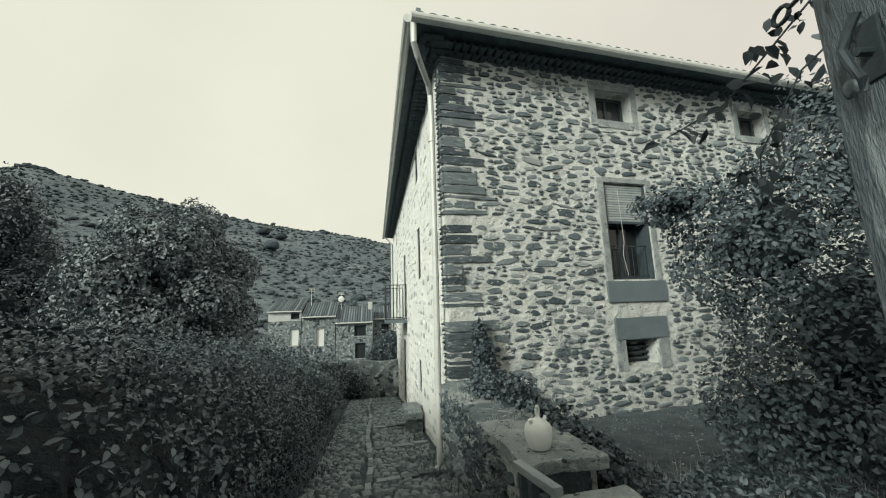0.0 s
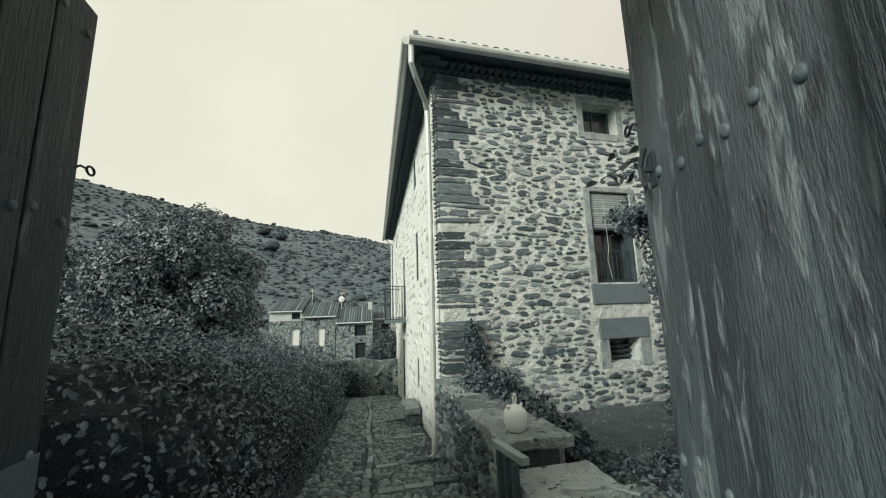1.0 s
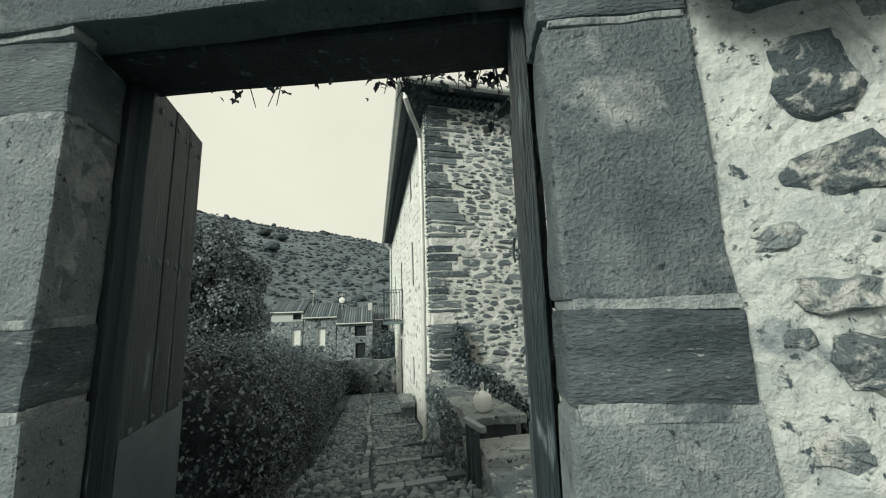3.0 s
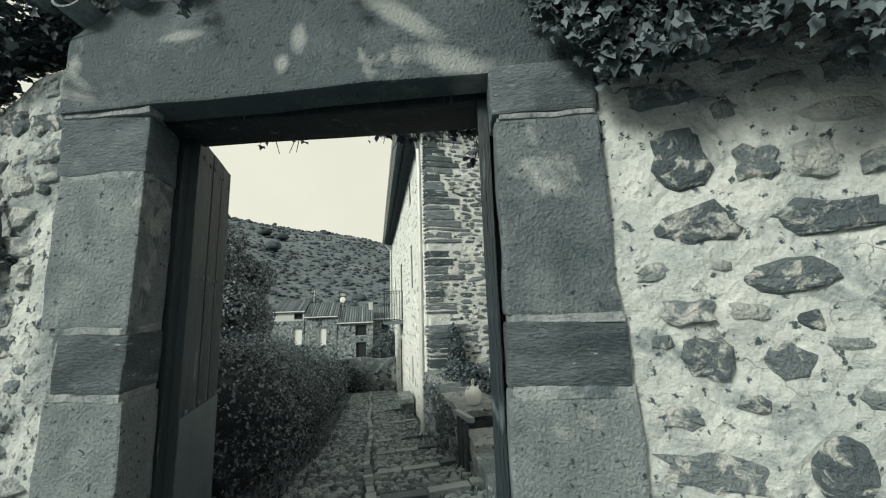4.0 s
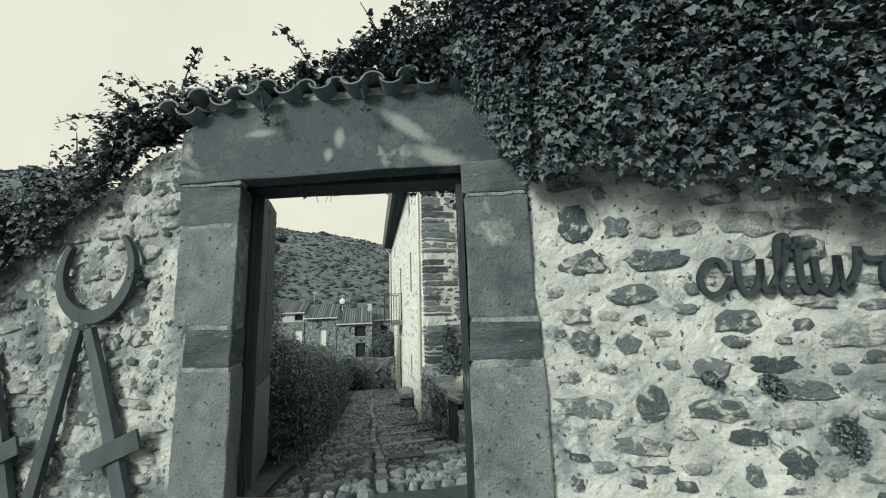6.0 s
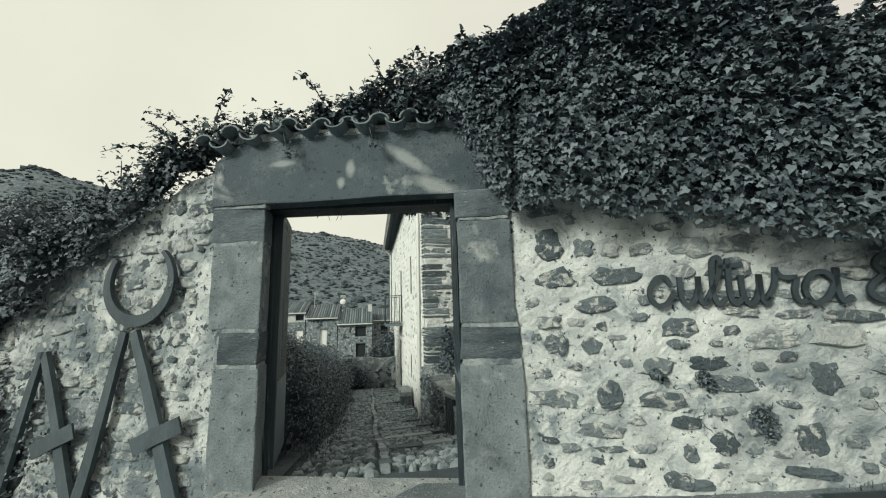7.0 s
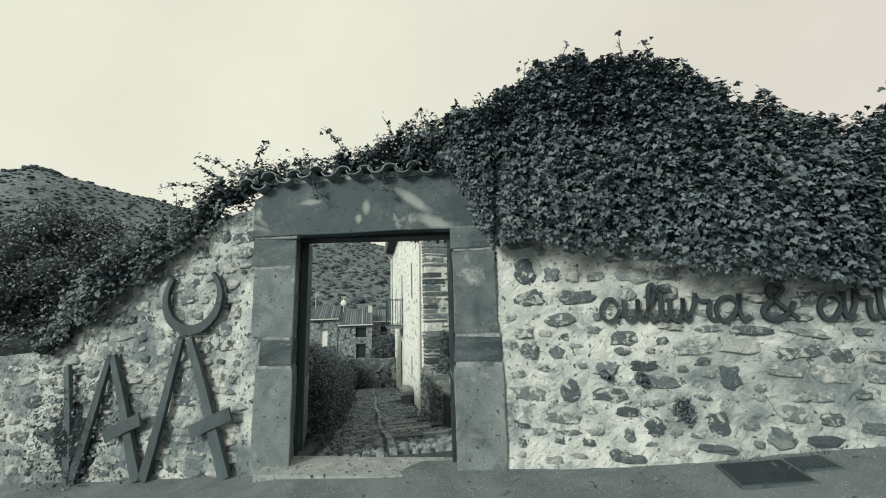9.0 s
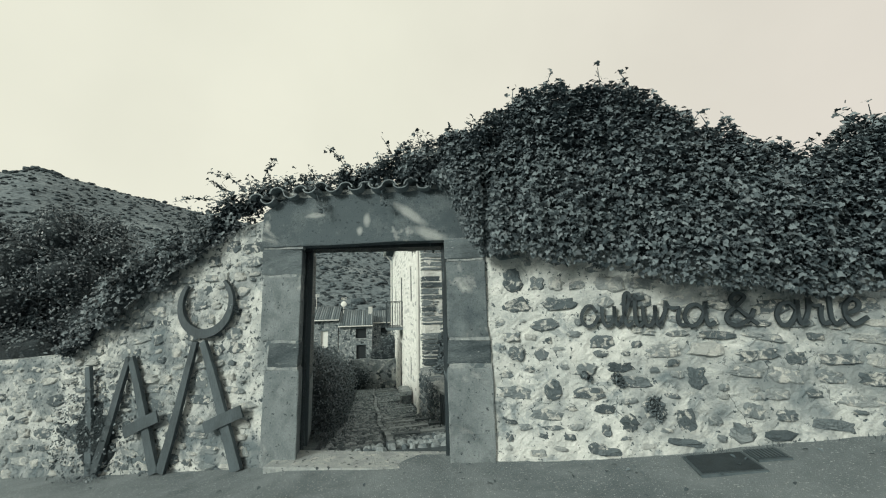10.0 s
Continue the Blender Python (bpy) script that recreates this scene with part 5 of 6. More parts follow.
end_wall = new("wall_lane_end", wall_mesh("wall_lane_end", -4.5, 6, -5, 0, 0.4, M["far_stone"], (), 0.3, 0.05, top=lambda x: -1.25 - 0.03 * x + 0.05 * math.sin(x * 3)))
end_wall.matrix_basis = Matrix.Translation((0, 18.2, 0))
tagged(end_wall, "rough stone wall across the end of the lane", "wall", kind="structure")
plant("bush", [((2.1, 19.6, -0.9), (0.8, 0.6, 1.25)), ((1.4, 19.8, -1.3), (0.7, 0.5, 0.8))], 1500, (0.06, 0.14), M["leaf_dark"], OVAL, "dark climbing bush beside the far wall", "bush", 61)
plant("bush", [((-1.6, 15.5, -1.6), (1.6, 1.4, 1.2)), ((-3.6, 16, -1.3), (1.8, 1.4, 1.5)), ((0.0, 17.3, -2.2), (1.1, 0.6, 0.9)), ((-0.9, 13.6, -1.9), (0.9, 1.4, 0.9))], 9000, (0.05, 0.12), M["leaf_dark"], OVAL, "tangled bushes at the lane end", "bush", 67)

# shrubs on the hill
def hill_shrubs():
    rng = random.Random(77)
    shapes = []
    for s in range(4):
        b = bmesh.new()
        bmesh.ops.create_icosphere(b, subdivisions=2, radius=1.0)
        for v in b.verts:
            v.co *= 1 + 0.45 * noise.noise(v.co * 2.3 + Vector((s * 7, 0, 0)))
            v.co.z = max(v.co.z, -0.4)
        b.verts.index_update()
        shapes.append(([tuple(v.co) for v in b.verts], [tuple(x.index for x in f.verts) for f in b.faces]))
        b.free()
    mats = []
    for _ in range(5200):
        az = rng.uniform(-70, 15)
        r = rng.uniform(75, 238)
        s = rng.uniform(0.25, 0.75) if rng.random() < 0.985 else rng.uniform(1.0, 1.8)
        mats.append((rng.randrange(4), pose(1 + r * math.sin(radians(az)), r * math.cos(radians(az)), hill_z(r, az) + 0.2 * s, 0, 0, rng.uniform(0, 360)) @ Matrix.Diagonal((s * rng.uniform(0.9, 1.6), s, s * 0.75, 1))))
    for az, s in ((-39.6, 1.2), (-39.0, 1.5), (-38.4, 1.3), (-37.8, 1.4), (-37.2, 1.0), (-41.0, 0.9), (-20.3, 1.4), (-14.2, 1.2), (-27.5, 1.1), (-15.4, 2.3), (-13.1, 2.2), (-14.3, 2.5)):
        r = {-15.4: 182, -13.1: 178, -14.3: 154}.get(az, 236)
        mats.append((rng.randrange(4), pose(1 + r * math.sin(radians(az)), r * math.cos(radians(az)), hill_z(r, az) + 0.8 * s, 0, 0, rng.uniform(0, 360)) @ Matrix.Diagonal((s * 1.3, s, s * 0.9, 1))))
    ob = new("hill_shrubs", joined("hill_shrubs", shapes, mats, M["shrub_far"]))
    tagged(ob, "scattered dark shrubs on the hillside", "shrubs", kind="stuff")


hill_shrubs()

# ---- wall lettering ----
STROKES = {
    "c": [[(0.95, 0.74), (0.78, 0.98), (0.42, 0.98), (0.08, 0.62), (0.06, 0.28), (0.32, 0.02), (0.75, 0.08), (1.15, 0.48)]],
    "u": [[(0.02, 0.98), (0.0, 0.35), (0.2, 0.02), (0.55, 0.12), (0.82, 0.5), (0.9, 0.98)], [(0.9, 0.98), (0.86, 0.3), (1.02, 0.03), (1.3, 0.2)]],
    "l": [[(-0.15, 0.1), (0.4, 0.75), (0.72, 1.4), (0.6, 1.62), (0.36, 1.45), (0.26, 0.8), (0.26, 0.25), (0.45, 0.02), (0.8, 0.2)]],
    "t": [[(0.48, 1.56), (0.40, 0.9), (0.38, 0.25), (0.6, 0.02), (0.95, 0.2)], [(-0.08, 1.28), (0.5, 1.30), (1.2, 1.36)]],
    "r": [[(-0.1, 0.1), (0.25, 0.6), (0.38, 1.2)], [(0.36, 1.1), (0.55, 0.86), (1.05, 0.84)], [(1.05, 0.84), (0.9, 0.4), (1.0, 0.05), (1.35, 0.1)]],
    "a": [[(0.86, 0.72), (0.62, 0.98), (0.26, 0.9), (0.02, 0.45), (0.16, 0.04), (0.5, 0.06), (0.86, 0.55), (0.98, 1.1)], [(0.98, 1.1), (0.92, 0.4), (1.02, 0.03), (1.3, 0.16)]],
    "e": [[(0.05, 0.45), (0.7, 0.62), (0.85, 0.95), (0.5, 1.1), (0.12, 0.75), (0.12, 0.3), (0.45, 0.02), (1.2, 0.3)]],
    "&": [[(1.25, 0.02), (0.40, 1.12), (0.34, 1.5), (0.6, 1.72), (0.86, 1.5), (0.55, 1.08), (0.1, 0.6), (0.08, 0.2), (0.45, 0.02), (0.9, 0.3), (1.2, 0.85)]],
}


def smooth_line(pts, per=6):
    pts = [Vector((*p, 0)) for p in pts]
    out = []
    for i in range(len(pts) - 1):
        p0, p1, p2, p3 = pts[max(i - 1, 0)], pts[i], pts[i + 1], pts[min(i + 2, len(pts) - 1)]
        for k in range(per):
            t = k / per
            out.append(0.5 * (2 * p1 + (p2 - p0) * t + (2 * p0 - 5 * p1 + 4 * p2 - p3) * t * t + (3 * p1 - p0 - 3 * p2 + p3) * t ** 3))
    return out + [pts[-1]]


def ribbon(line, width, y0, y1, bm=None):
    """A flat bar bent along a line in the wall's plane."""
    b = bm or bmesh.new()
    rows = []
    for i, p in enumerate(line):
        d = (line[min(i + 1, len(line) - 1)] - line[max(i - 1, 0)]).normalized()
        w = width if isinstance(width, float) else width(i / (len(line) - 1))
        n = Vector((-d.y, d.x, 0)) * w / 2
        rows.append([b.verts.new((q.x, y, q.y)) for q, y in ((p - n, y0), (p + n, y0), (p + n, y1), (p - n, y1))])
    for r0, r1 in zip(rows, rows[1:]):
        for k in range(4):
            b.faces.new((r0[k], r0[(k + 1) % 4], r1[(k + 1) % 4], r1[k]))
    b.faces.new(rows[0])
    b.faces.new(rows[-1][::-1])
    return b


sign = empty("wall_sign", EAST, label="dark iron script lettering fixed on the stone wall", category="sign")
for ch, u, w in (("c", 2.985, 0.142), ("u", 3.182, 0.128), ("l", 3.345, 0.13), ("t", 3.43, 0.115), ("u", 3.545, 0.118), ("r", 3.685, 0.165), ("a", 3.885, 0.19),
                 ("&", 4.215, 0.195), ("a", 4.605, 0.175), ("r", 4.81, 0.13), ("t", 4.95, 0.135), ("e", 5.09, 0.135)):
    tall = 0.166 if ch == "&" else 0.195
    b = None
    for stroke in STROKES[ch]:
        line = smooth_line([(u + x * w, 1.314 - 0.006 * (u - 3.0) + z * tall) for x, z in stroke])
        b = ribbon(line, 0.031, -0.056, -0.034, b)
    part("letter", b, M["iron"], sign)

# ---- wall sculpture ----
sculpture = empty("wall_sculpture", WEST, label="dark timber bars and open iron ring fixed on the wall", category="sculpture")
for x0, z0, x1, z1, w0 in ((-2.90, 0.925, -2.66, -0.30, 0.10), (-2.62, -0.30, -2.255, 1.04, 0.10), (-2.235, 1.04, -1.705, -0.21, 0.11), (-1.635, -0.20, -1.295, 1.22, 0.10), (-1.20, 1.22, -0.625, -0.11, 0.115)):
    line = [Vector((x0 + (x1 - x0) * t, z0 + (z1 - z0) * t, 0)) + Vector((0.010 * math.sin(5 * t), 0, 0)) for t in (0, 0.25, 0.5, 0.75, 1)]
    part("bar", ribbon(line, (lambda t, w0=w0, up=z1 > z0: w0 * (0.70 + 0.42 * ((1 - t) if up else t))), -0.085, -0.045), M["sculpt"], sculpture)
for x0, z0, x1, z1 in ((-2.18, 0.20, -1.715, 0.40), (-1.06, 0.295, -0.59, 0.495)):
    part("crosspiece", ribbon([Vector((x0, z0, 0)), Vector(((x0 + x1) / 2, (z0 + z1) / 2 + 0.006, 0)), Vector((x1, z1, 0))], 0.13, -0.105, -0.088), M["sculpt"], sculpture)
arc = [Vector((-1.207 + 0.36 * math.cos(radians(a)), 1.655 + 0.345 * math.sin(radians(a)), 0)) for a in range(142, 410, 7)]
part("ring", ribbon(arc, lambda t: 0.022 + 0.078 * math.sin(math.pi * (0.10 + 0.86 * t)) ** 0.9, -0.08, -0.04), M["sculpt"], sculpture, "open iron ring")

# ---- street cover plates ----
def plate(u0, u1, v0, v1, name, label):
    z = street_z((u0 + u1) / 2, (v0 + v1) / 2) + 0.006
    ob = empty(name, EAST @ pose((u0 + u1) / 2, -(v0 + v1) / 2, z, 0, -8, 0), label=label, category="cover")
    hu, hv = (u1 - u0) / 2, (v1 - v0) / 2
    part("frame", box_bm(-hu, hu, -hv, hv, -0.02, 0.003), M["steel"], ob)
    part("lid", box_bm(-hu + 0.02, hu - 0.02, -hv + 0.02, hv - 0.02, 0.0035, 0.008), M["iron"], ob)
    return ob


plate(3.70, 4.16, 0.09, 0.46, "drain_cover", "dark iron cover plate set in the street")
grate = plate(4.175, 4.41, 0.08, 0.30, "drain_grate", "small iron drain grate set in the street")
for k in range(8):
    part("slot", box_bm(-0.10 + 0.027 * k, -0.088 + 0.027 * k, -0.08, 0.08, 0.0085, 0.012), M["steel"], grate)

# ---- stones, last ----
def reserve(holes, m=0.02):
    return [(a - m, b + m, c - m, d + m) for a, b, c, d in holes]


stones = shared_stones(M["stone"], shapes=ROUGHS)
house_stones = shared_stones(M["stone_house"], shapes=FLATS)
low_stones = shared_stones(M["stone_low"])
rs = random.Random(101)
base = rubble(rs, 2.3, 7.4, 0.0, 1.2, [(1400, (0.18, 0.42), (0.07, 0.15))], 0.006, inside=lambda x, z, w, h: street_z(x, 0) < z - h / 2 and z + h / 2 < street_z(x, 0) + 0.06 + 0.045 * (x - 2.3))
lay(wall_right, low_stones, base[:60], (0.015, 0.04), rs)
# the darkest stones, which the mortar leaves bare: middle, width and height
BARE_EAST = [(2.68, 0.71, 0.18, 0.22), (2.59, 0.48, 0.33, 0.10), (2.34, 1.05, 0.17, 0.15), (2.59, 1.04, 0.14, 0.13), (2.99, 0.90, 0.24, 0.13), (3.31, 0.93, 0.23, 0.09), (3.42, 0.80, 0.30, 0.12),
             (3.13, 0.55, 0.19, 0.08), (3.13, 0.36, 0.09, 0.12), (3.34, 0.43, 0.16, 0.16), (3.81, 0.47, 0.15, 0.20), (3.94, 0.84, 0.15, 0.18), (2.79, 1.54, 0.34, 0.12), (2.64, 1.33, 0.30, 0.12),
             (3.17, 1.17, 0.22, 0.15), (2.64, 0.36, 0.22, 0.05), (2.25, 0.40, 0.12, 0.04), (3.05, 0.20, 0.20, 0.11), (4.04, 0.48, 0.11, 0.08), (4.24, 0.42, 0.13, 0.09), (2.34, 1.80, 0.20, 0.28)]
BARE_WEST = [(-1.89, 0.48, 0.29, 0.15), (-1.25, 0.57, 0.31, 0.11), (-2.12, 0.25, 0.50, 0.14), (-3.18, 0.14, 0.42, 0.20), (-1.24, 0.77, 0.17, 0.16), (-1.86, 1.00, 0.13, 0.08), (-0.84, 0.98, 0.11, 0.06),
             (-2.67, 0.24, 0.27, 0.09), (-1.99, 0.66, 0.33, 0.08), (-3.48, 0.49, 0.32, 0.15), (-1.61, 0.18, 0.17, 0.13)]


def as_rects(laid, m=0.0):
    return [(s[0] - s[2] / 2 - m, s[0] + s[2] / 2 + m, s[1] - s[3] / 2 - m, s[1] + s[3] / 2 + m) for s in laid]


bare_stones = shared_stones(M["stone_bare"], shapes=ROUGHS)
lay(wall_right, bare_stones, [(*s, rs.uniform(-7, 4)) for s in BARE_EAST], (0.014, 0.026), rs)
lay(wall_left, bare_stones, [(*s, rs.uniform(-7, 7)) for s in BARE_WEST], (0.014, 0.026), rs)
laid = courses(rs, 2.14, 7.2, 0.10, 2.25, (0.08, 0.15), (0.12, 0.34), 0.055, as_rects(BARE_EAST + base, 0.015), skip=0.08)
laid = [s for s in laid if s[1] - s[3] / 2 > street_z(s[0], 0) + 0.02]
lay(wall_right, stones, laid[:230], (0.012, 0.030), rs)
small = rubble(rs, 2.14, 5.6, 0.1, 2.2, [(700, (0.07, 0.15), (0.04, 0.075))], 0.012, as_rects(BARE_EAST + base + laid), inside=lambda x, z, w, h: z - h / 2 > street_z(x, 0) + 0.02)
chips = part("rubble", joined("rubble", ROUGHS, [(rs.randrange(len(ROUGHS)), stone_matrix(*s, rs.uniform(0.010, 0.024))) for s in small], M["stone_chip"]), parent=wall_right)
tagged(chips, kind="stuff")
laid = courses(rs, -4.6, -0.46, -0.45, 2.6, (0.08, 0.16), (0.12, 0.34), 0.045, as_rects(BARE_WEST, 0.015), skip=0.08, top=lambda x: lerp_table(LEFT_TOP, x) - 0.04)
laid = [s for s in laid if s[1] - s[3] / 2 > street_z(s[0], 0) - 0.03]
lay(wall_left, stones, laid[:250], (0.012, 0.030), rs)
small = rubble(rs, -4.4, -0.5, -0.4, 2.5, [(900, (0.07, 0.16), (0.04, 0.08))], 0.010, as_rects(BARE_WEST + laid), inside=lambda x, z, w, h: z - h / 2 > street_z(x, 0) and z + h / 2 < lerp_table(LEFT_TOP, x) - 0.03)
chips = part("rubble", joined("rubble", ROUGHS, [(rs.randrange(len(ROUGHS)), stone_matrix(*s, rs.uniform(0.010, 0.024))) for s in small], M["stone_chip"]), parent=wall_left)
tagged(chips, kind="stuff")

z = -0.9
k = 0
quoin_meshes = [from_bm("quoin", box_bm(-0.5, 0.5, -1 - 0.01 * j, 1, -0.5, 0.5, 0.05, 0.085, 4), M["quoin"]) for j in range(5)]
corner_stones = []
while z < 5.44:
    h = rs.uniform(0.08, 0.21)
    w = rs.choice((rs.uniform(0.26, 0.42), rs.uniform(0.42, 0.62), rs.uniform(0.6, 1.0)))
    corner_stones.append((-0.1, w, z, z + h))
    if rs.random() > 0.05:
        part("quoin", rs.choice(quoin_meshes), parent=wall_f, m=pose(w / 2 - 0.008, 0.1, z + h / 2, 0, rs.uniform(-1.2, 1.2), 0) @ Matrix.Diagonal((w, 0.108 + rs.uniform(0, 0.02), h - rs.uniform(0.018, 0.045), 1)))
    z += h
    k += 1
blocked = reserve(FRONT_HOLES, 0.06) + [(2.9, 4.25, 0.43, 1.52), (6.6, 7.9, 1.08, 1.52), (2.96, 4.16, -0.07, 0.5), (2.98, 4.1, 4.42, 5.4), (6.6, 7.75, 4.44, 5.4), (2.93, 4.18, 1.5, 3.45)]
FINE = [(260, (0.26, 0.46), (0.08, 0.14)), (5000, (0.14, 0.32), (0.05, 0.095)), (18000, (0.06, 0.18), (0.03, 0.065))]
laid = rubble(rs, 0.1, 8.6, -0.8, 5.48, FINE, 0.008, blocked + corner_stones)
laid.sort(key=lambda s: s[0] - 0.4 * s[2])
near = [s for s in laid if s[0] < 3.0 and s[1] > -0.3 and s[2] > 0.17][:300]
chosen = set(near)
lay(wall_f, house_stones, near, (0.012, 0.028), rs)
rest = [s for s in laid if s not in chosen]
ob = part("rubble", joined("rubble", FLATS, [(rs.randrange(len(FLATS)), stone_matrix(*s, rs.uniform(0.012, 0.028))) for s in rest], M["stone_far"]), parent=wall_f)
tagged(ob, kind="stuff")
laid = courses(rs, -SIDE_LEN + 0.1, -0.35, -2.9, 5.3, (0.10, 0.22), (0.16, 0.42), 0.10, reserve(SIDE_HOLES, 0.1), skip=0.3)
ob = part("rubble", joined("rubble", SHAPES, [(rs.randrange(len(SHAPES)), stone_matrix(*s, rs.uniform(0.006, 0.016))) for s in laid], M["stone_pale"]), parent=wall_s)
tagged(ob, kind="stuff")
laid = courses(rs, 0.05, 3.0, -1.6, -0.06, (0.08, 0.17), (0.10, 0.30), 0.03, skip=0.1)
lay(garden_wall, low_stones, [(x, z, w, h, t) for x, z, w, h, t in laid], (0.02, 0.06), rs)
for ch in [c for c in garden_wall.children if c.name.startswith("stone")]:
    ch.matrix_basis = m_gw @ ch.matrix_basis
laid = courses(rs, 3.1, 5.1, -1.2, -0.35, (0.08, 0.17), (0.10, 0.28), 0.03, skip=0.1)
for s in laid:
    part("stone", rs.choice(low_stones), parent=garden_wall, m=m_gw @ stone_matrix(*s, rs.uniform(0.02, 0.06)))

# lane paving: flat runnel stones, step edges, cobbles
y = 0.3
slab_meshes = [from_bm("slab", box_bm(-0.5, 0.5, -0.5, 0.5, -0.5, 0.5, 0.06, 0.03, 2), M["cobble"]) for _ in range(4)]
runnel = []
while y < 16.3:
    d = rs.uniform(0.18, 0.42)
    x = 1.02 + 0.03 * math.sin(y * 1.3)
    part("slab", rs.choice(slab_meshes), parent=path, m=pose(x, y + d / 2, path_z(y + d / 2) - 0.005, math.degrees(math.atan2(path_z(y + d) - path_z(y), d)), 0, rs.uniform(-6, 6)) @ Matrix.Diagonal((rs.uniform(0.07, 0.11), d - 0.02, 0.07, 1)))
    y += d
for y in (1.55, 2.6, 3.9, 5.3, 7.2, 9.4, 12, 14.5):
    x = 1.12
    while x < 1.95:
        w = rs.uniform(0.22, 0.45)
        part("slab", rs.choice(slab_meshes), parent=path, m=pose(x + w / 2, y + 0.05 * math.sin(x * 4), path_z(y) - 0.0, 0, 0, rs.uniform(-5, 5)) @ Matrix.Diagonal((w - 0.015, 0.10, 0.09, 1)))
        x += w
flat = [([(x, z, -y) for x, y, z in v], f) for v, f in SHAPES]
cob_meshes = [mesh_of("cobble", v, f, M["cobble"]) for v, f in flat]
cobs = []
y = 0.25
while y < 16.5:
    d = rs.uniform(0.05, 0.085)
    x = 0.18 + rs.uniform(0, 0.05)
    while x < 2.05:
        w = rs.uniform(0.06, 0.15)
        if abs(x + w / 2 - 1.02) > 0.09:
            slope = math.degrees(math.atan2(path_z(y + 0.2) - path_z(y - 0.2), 0.4))
            cobs.append(pose(x + w / 2, y + d / 2, path_z(y + d / 2) + uneven(y, x) - 0.012, slope + rs.uniform(-5, 5), rs.uniform(-6, 6), rs.uniform(-15, 15)) @ Matrix.Diagonal((w * 1.05, d * 1.1, rs.uniform(0.018, 0.035), 1)))
        x += w + 0.012
    y += d + 0.010
for m in cobs[:290]:
    part("cobble", rs.choice(cob_meshes), parent=path, m=m)
ob = part("cobbles", joined("cobbles", flat, [(rs.randrange(len(flat)), m) for m in cobs[290:]], M["cobble_far"]), parent=path)
tagged(ob, kind="stuff")

# ---- weeds and small growth ----
GRASS = ([(-0.5, 0, 0), (0.5, 0, 0), (0.3, 0.55, 0.06), (-0.3, 0.55, 0.06), (0, 1.0, 0.22)], [(0, 1, 2), (0, 2, 3), (3, 2, 4)])


def tuft(name, spots, count, height, mat, label, seed, spread=0.12, width=0.012):
    """Blades of grass and weed stems standing round the spots."""
    rng = random.Random(seed)
    mats = []
    for _ in range(count):
        s = rng.choice(spots)
        r = abs(rng.gauss(0, spread))
        a = rng.uniform(0, 2 * math.pi)
        h = rng.uniform(*height)
        mats.append((0, pose(s[0] + r * math.cos(a), s[1] + r * math.sin(a), s[2] - 0.02, 90 + rng.gauss(0, 38), 0, rng.uniform(0, 360)) @ Matrix.Diagonal((width * rng.uniform(0.6, 1.4), h, h, 1))))
    ob = new(name, joined(name, [GRASS], mats, mat))
    return tagged(ob, label, "weeds", kind="stuff")


rw = random.Random(301)
spots = [(x, y, garden_z(x, y)) for x, y in [(rw.uniform(2.8, 4.9), rw.uniform(1.4, 3.3)) for _ in range(60)]]
tuft("dry_weeds", spots, 1500, (0.07, 0.26), M["dry_grass"], "dry weeds and grass in the garden", 303, 0.16, 0.006)
spots = [(x, y, garden_z(x, y)) for x, y in [(rw.uniform(2.8, 8.5), rw.uniform(4.6, 5.5)) for _ in range(60)]]
tuft("dry_weeds", spots, 700, (0.03, 0.10), M["dry_grass"], "dry weeds along the foot of the house", 305, 0.2, 0.006)
spots = [(x, y, 0.03) for x, y in [(rw.uniform(2.14, 2.6), rw.uniform(3.2, 5.4)) for _ in range(30)]]
tuft("wall_top_weeds", spots, 900, (0.03, 0.09), M["dry_grass"], "grass growing on the low wall top", 307, 0.14, 0.007)
spots = [(x, y, path_z(y)) for x, y in [(rw.uniform(0.15, 0.4), rw.uniform(1.0, 12)) for _ in range(60)] + [(rw.uniform(1.88, 2.02), rw.uniform(1.0, 9)) for _ in range(40)]]
tuft("lane_edge_grass", spots, 1500, (0.04, 0.15), M["leaf_hedge"], "low grass along the edges of the lane", 309, 0.10)
spots = []
for k in range(46):
    u = rw.choice((rw.uniform(-4.5, -0.3), rw.uniform(2.0, 6.5), rw.uniform(4, 6.5)))
    spots.append(tuple(along_wall(u) @ Vector((u, -0.04, street_z(u, 0.04)))))
tuft("street_weeds", spots, 420, (0.02, 0.07), M["leaf_hedge"], "small weeds along the foot of the wall", 311, 0.05, 0.008)

plant("climbing_ivy", [((2.72, 5.36, 0.35), (0.17, 0.10, 0.36)), ((2.78, 5.32, -0.05), (0.24, 0.14, 0.30)), ((2.66, 5.38, 0.72), (0.10, 0.07, 0.22)), ((3.05, 5.25, -0.1), (0.22, 0.16, 0.16))], 2600, (0.03, 0.06),
      M["leaf_garden"], IVY, "dark ivy climbing the foot of the house corner", "ivy", 313, shrink=0.8)
blobs = [((2.48, 4.75, 0.05), (0.20, 0.45, 0.10)), ((2.75, 4.2, -0.02), (0.28, 0.5, 0.30)), ((2.83, 3.5, -0.16), (0.25, 0.5, 0.30)), ((2.90, 2.95, -0.22), (0.22, 0.35, 0.26)), ((2.75, 5.1, -0.1), (0.35, 0.3, 0.30))]
plant("trailing_ivy", blobs, 4200, (0.025, 0.06), M["leaf"], IVY, "trailing ivy and weeds behind the low wall", "ivy", 317, shrink=0.7, lump=0.4, low=-0.66)
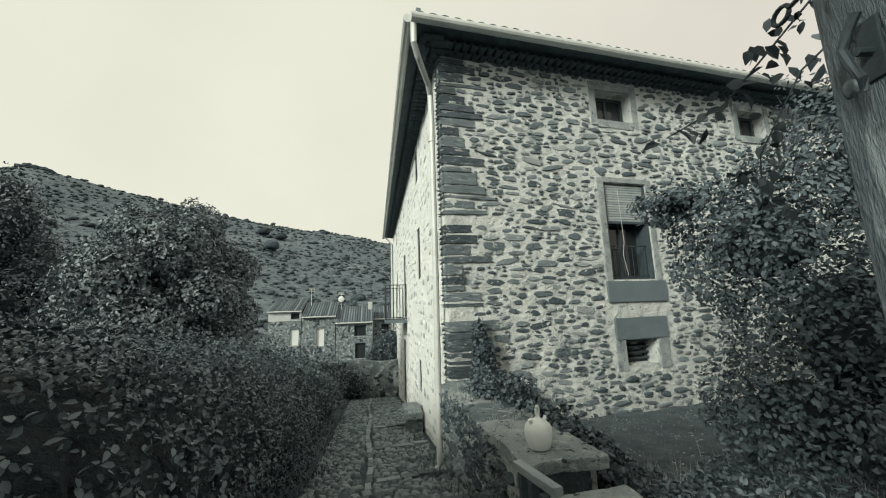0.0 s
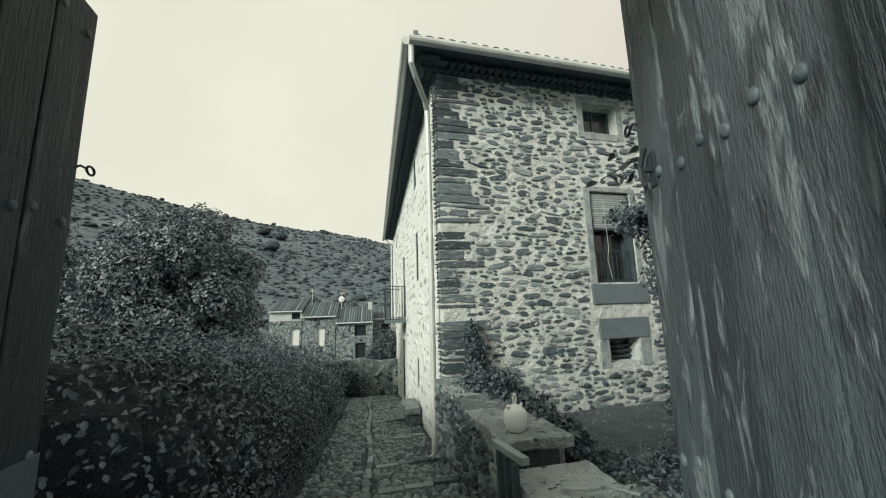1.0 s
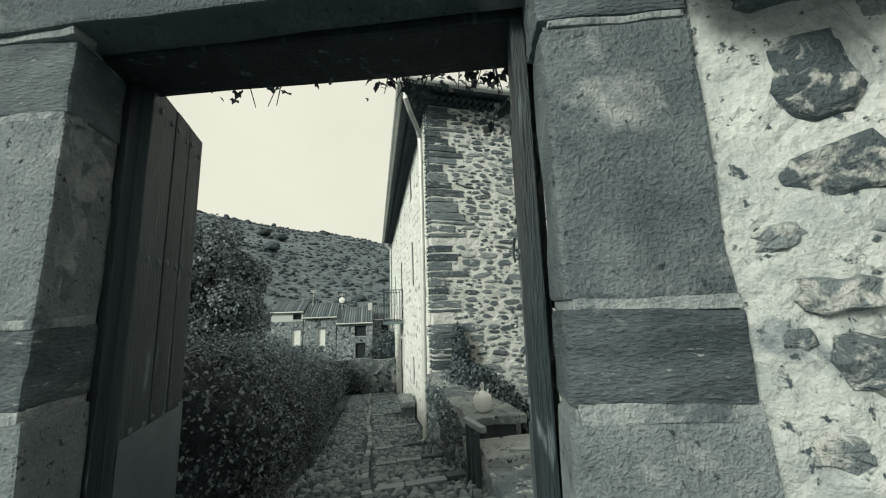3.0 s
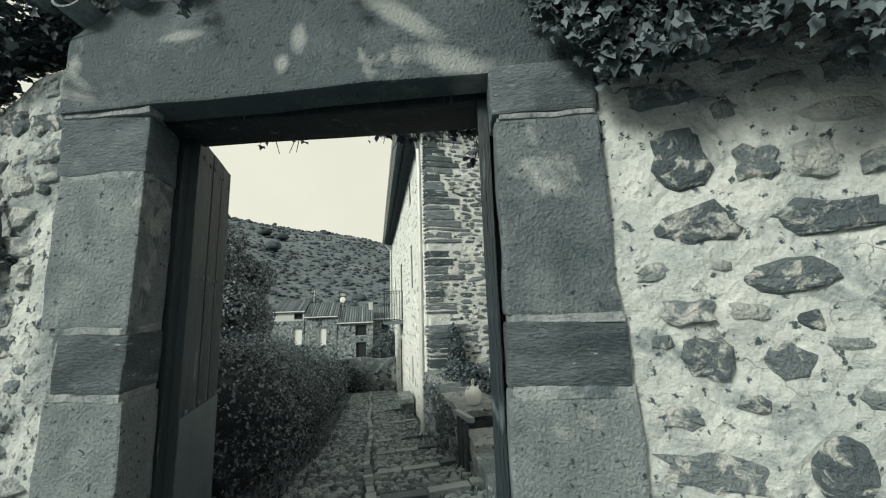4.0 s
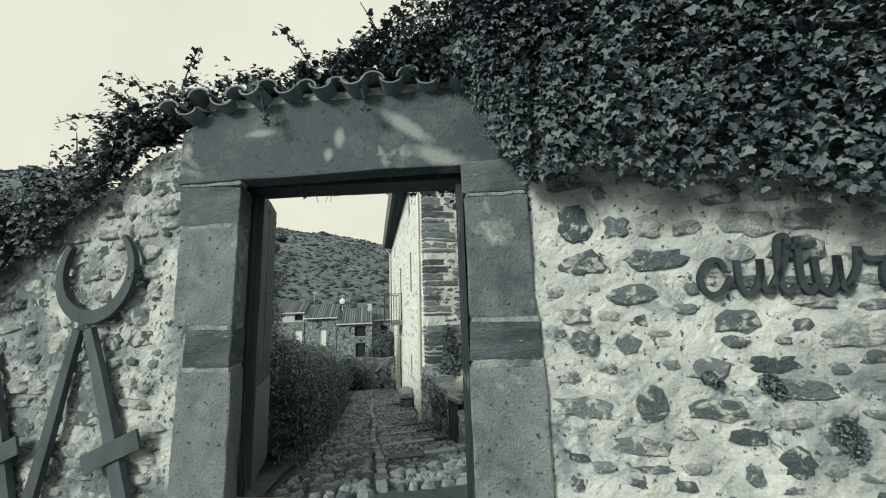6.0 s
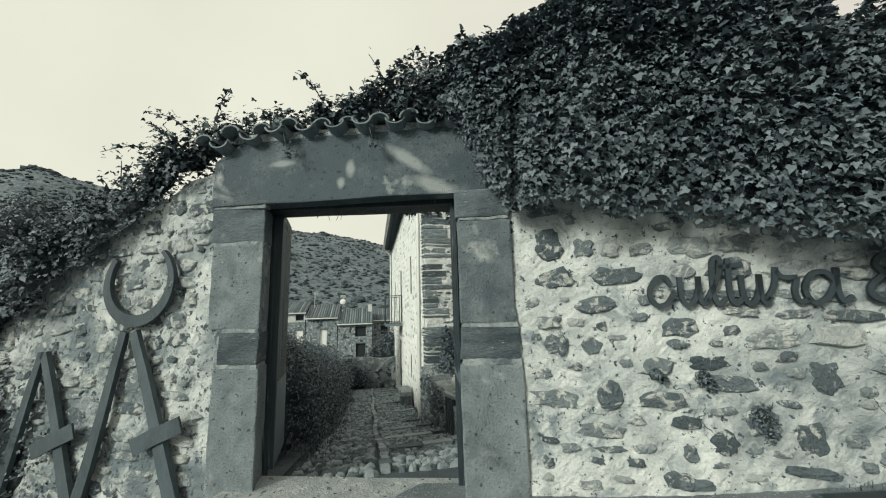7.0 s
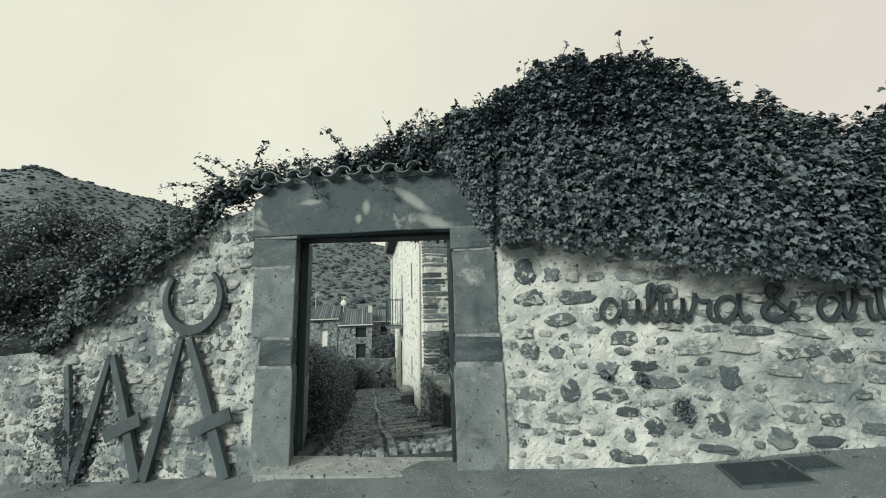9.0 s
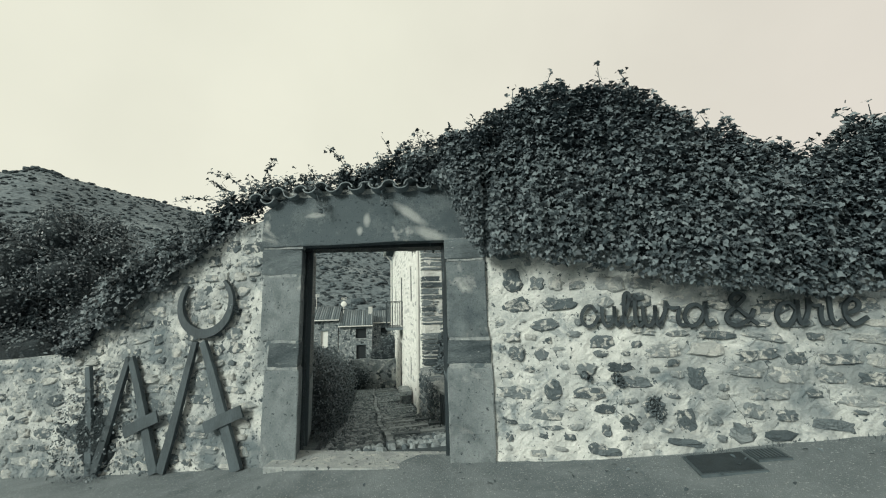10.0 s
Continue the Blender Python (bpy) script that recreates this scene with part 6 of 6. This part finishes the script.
blobs = [((2.08, 4.5, -0.12), (0.07, 0.35, 0.16)), ((2.07, 3.9, -0.22), (0.08, 0.4, 0.26)), ((2.06, 3.3, -0.22), (0.07, 0.3, 0.22)), ((2.07, 5.0, -0.2), (0.06, 0.25, 0.2))]
plant("trailing_ivy", blobs, 1300, (0.018, 0.04), M["leaf_garden"], IVY, "dark ivy trailing over the low wall's face", "ivy", 319, core=False, lump=0.6, droop=0.9)
blobs = [((3.1, 2.0, -0.32), (0.30, 0.25, 0.16)), ((3.6, 1.7, -0.32), (0.35, 0.3, 0.17)), ((2.9, 1.4, -0.32), (0.25, 0.3, 0.16)), ((4.2, 2.2, -0.36), (0.4, 0.3, 0.15)), ((3.25, 2.55, -0.38), (0.28, 0.22, 0.14)), ((3.75, 2.6, -0.4), (0.35, 0.25, 0.15)), ((4.3, 2.9, -0.45), (0.35, 0.3, 0.12)), ((3.4, 3.1, -0.46), (0.25, 0.2, 0.10))]
plant("garden_weeds", blobs, 3600, (0.03, 0.07), M["leaf"], OVAL, "low leafy weeds on the garden soil", "weeds", 323, shrink=0.5, lump=0.6, core=False)
# small plants rooted in the street wall
for u, z, s in ((3.55, 0.60, 0.085), (3.26, 0.83, 0.05), (-0.84, 1.60, 0.05), (2.97, 0.86, 0.035)):
    c = along_wall(u) @ Vector((u, -0.03, z))
    plant("wall_plant", [(tuple(c), (s, 0.05, s * 1.1)), (tuple(c + Vector((0.05, 0, -s))), (s * 0.6, 0.04, s * 0.8))], 260, (0.012, 0.03), M["leaf"], OVAL, "small plant rooted in the stone wall", "plant", int(400 + u * 10), shrink=0.6)
# fallen leaves on the street
mats = []
for _ in range(60):
    u = rw.choice((rw.gauss(2.9, 0.9), rw.uniform(-4, 6.5)))
    v = abs(rw.gauss(0.1, 0.28)) + 0.06
    mats.append((0, along_wall(u) @ pose(u, -v, street_z(u, v) + 0.012, rw.uniform(-25, 25), rw.uniform(-25, 25), rw.uniform(0, 360)) @ Matrix.Diagonal((0.045, 0.05, 0.06, 1))))
tagged(new("fallen_leaves", joined("fallen_leaves", [OVAL], mats, M["leaf_garden"])), "dry fallen leaves along the wall foot", "leaves", kind="stuff")

mats = []
for _ in range(3200):
    x, y = rw.uniform(2.7, 8.5), rw.uniform(0.5, 5.5)
    s = rw.uniform(0.012, 0.034)
    mats.append((0, pose(x, y, garden_z(x, y) + 0.012, rw.uniform(-35, 35), rw.uniform(-35, 35), rw.uniform(0, 360)) @ Matrix.Diagonal((s, s * 1.3, s, 1))))
tagged(new("leaf_litter", joined("leaf_litter", [OVAL], mats, M["dry_grass"])), "dry leaf litter scattered on the garden soil", "leaves", kind="stuff")

for x0, x1, y0, y1, z0, z1 in ((2.82, 3.22, 1.95, 2.32, -0.52, -0.27), (2.78, 3.12, 1.30, 1.62, -0.52, -0.28), (3.25, 3.5, 1.65, 1.88, -0.52, -0.31)):
    rock = part("garden_stone", box_bm(x0, x1, y0, y1, z0, z1, 0.05, 0.04, 4), M["cap"])
    tagged(rock, "rough lichen-covered stone lying on the garden soil", "stone")
branch = part("dead_branch", tube_bm([(2.30, 1.98, -0.085), (2.45, 1.90, -0.07), (2.62, 1.90, -0.08), (2.76, 1.80, -0.10)], 0.018, 7, None, 0.008), M["surround"])
tagged(branch, "short pale weathered branch lying on the stones", "branch")


def vine(points, count, size, seed, label):
    rng = random.Random(seed)
    line = smooth_line3(points)
    ob = empty("vine", label=label, category="vine")
    part("stem", tube_bm(line, 0.006, 5, None, 0.003), M["bark"], ob)
    pts = [rng.choice(line) + Vector((rng.gauss(0, 0.05), rng.gauss(0, 0.05), rng.gauss(0, 0.05))) for _ in range(count)]
    nrms = [Vector((rng.gauss(0, 0.6), -1, 0.3)).normalized() for _ in range(count)]
    tagged(part("leaves", leaves_mesh("leaves", pts, nrms, size, M["leaf_garden"], OVAL, 0.9, 0.6, seed), parent=ob), kind="stuff")


def smooth_line3(pts, per=5):
    pts = [Vector(p) for p in pts]
    return [pts[i].lerp(pts[i + 1], k / per) for i in range(len(pts) - 1) for k in range(per)] + [pts[-1]]


vine([(2.2, 0.45, 2.75), (1.95, 0.55, 2.55), (1.80, 0.52, 2.36), (1.77, 0.50, 2.24)], 16, (0.06, 0.10), 501, "broad-leaved vine hanging beside the open gate")
vine([(3.3, 0.70, 2.9), (2.98, 1.0, 2.45), (2.70, 1.05, 2.15), (2.50, 1.12, 1.92), (2.28, 1.20, 1.80)], 70, (0.05, 0.085), 503, "broad-leaved vine hanging from the wall ivy")
vine([(3.5, 1.0, 2.6), (3.1, 1.2, 2.2), (2.9, 1.3, 1.8), (2.85, 1.3, 1.5)], 60, (0.05, 0.10), 507, "broad-leaved vine hanging from the wall ivy")
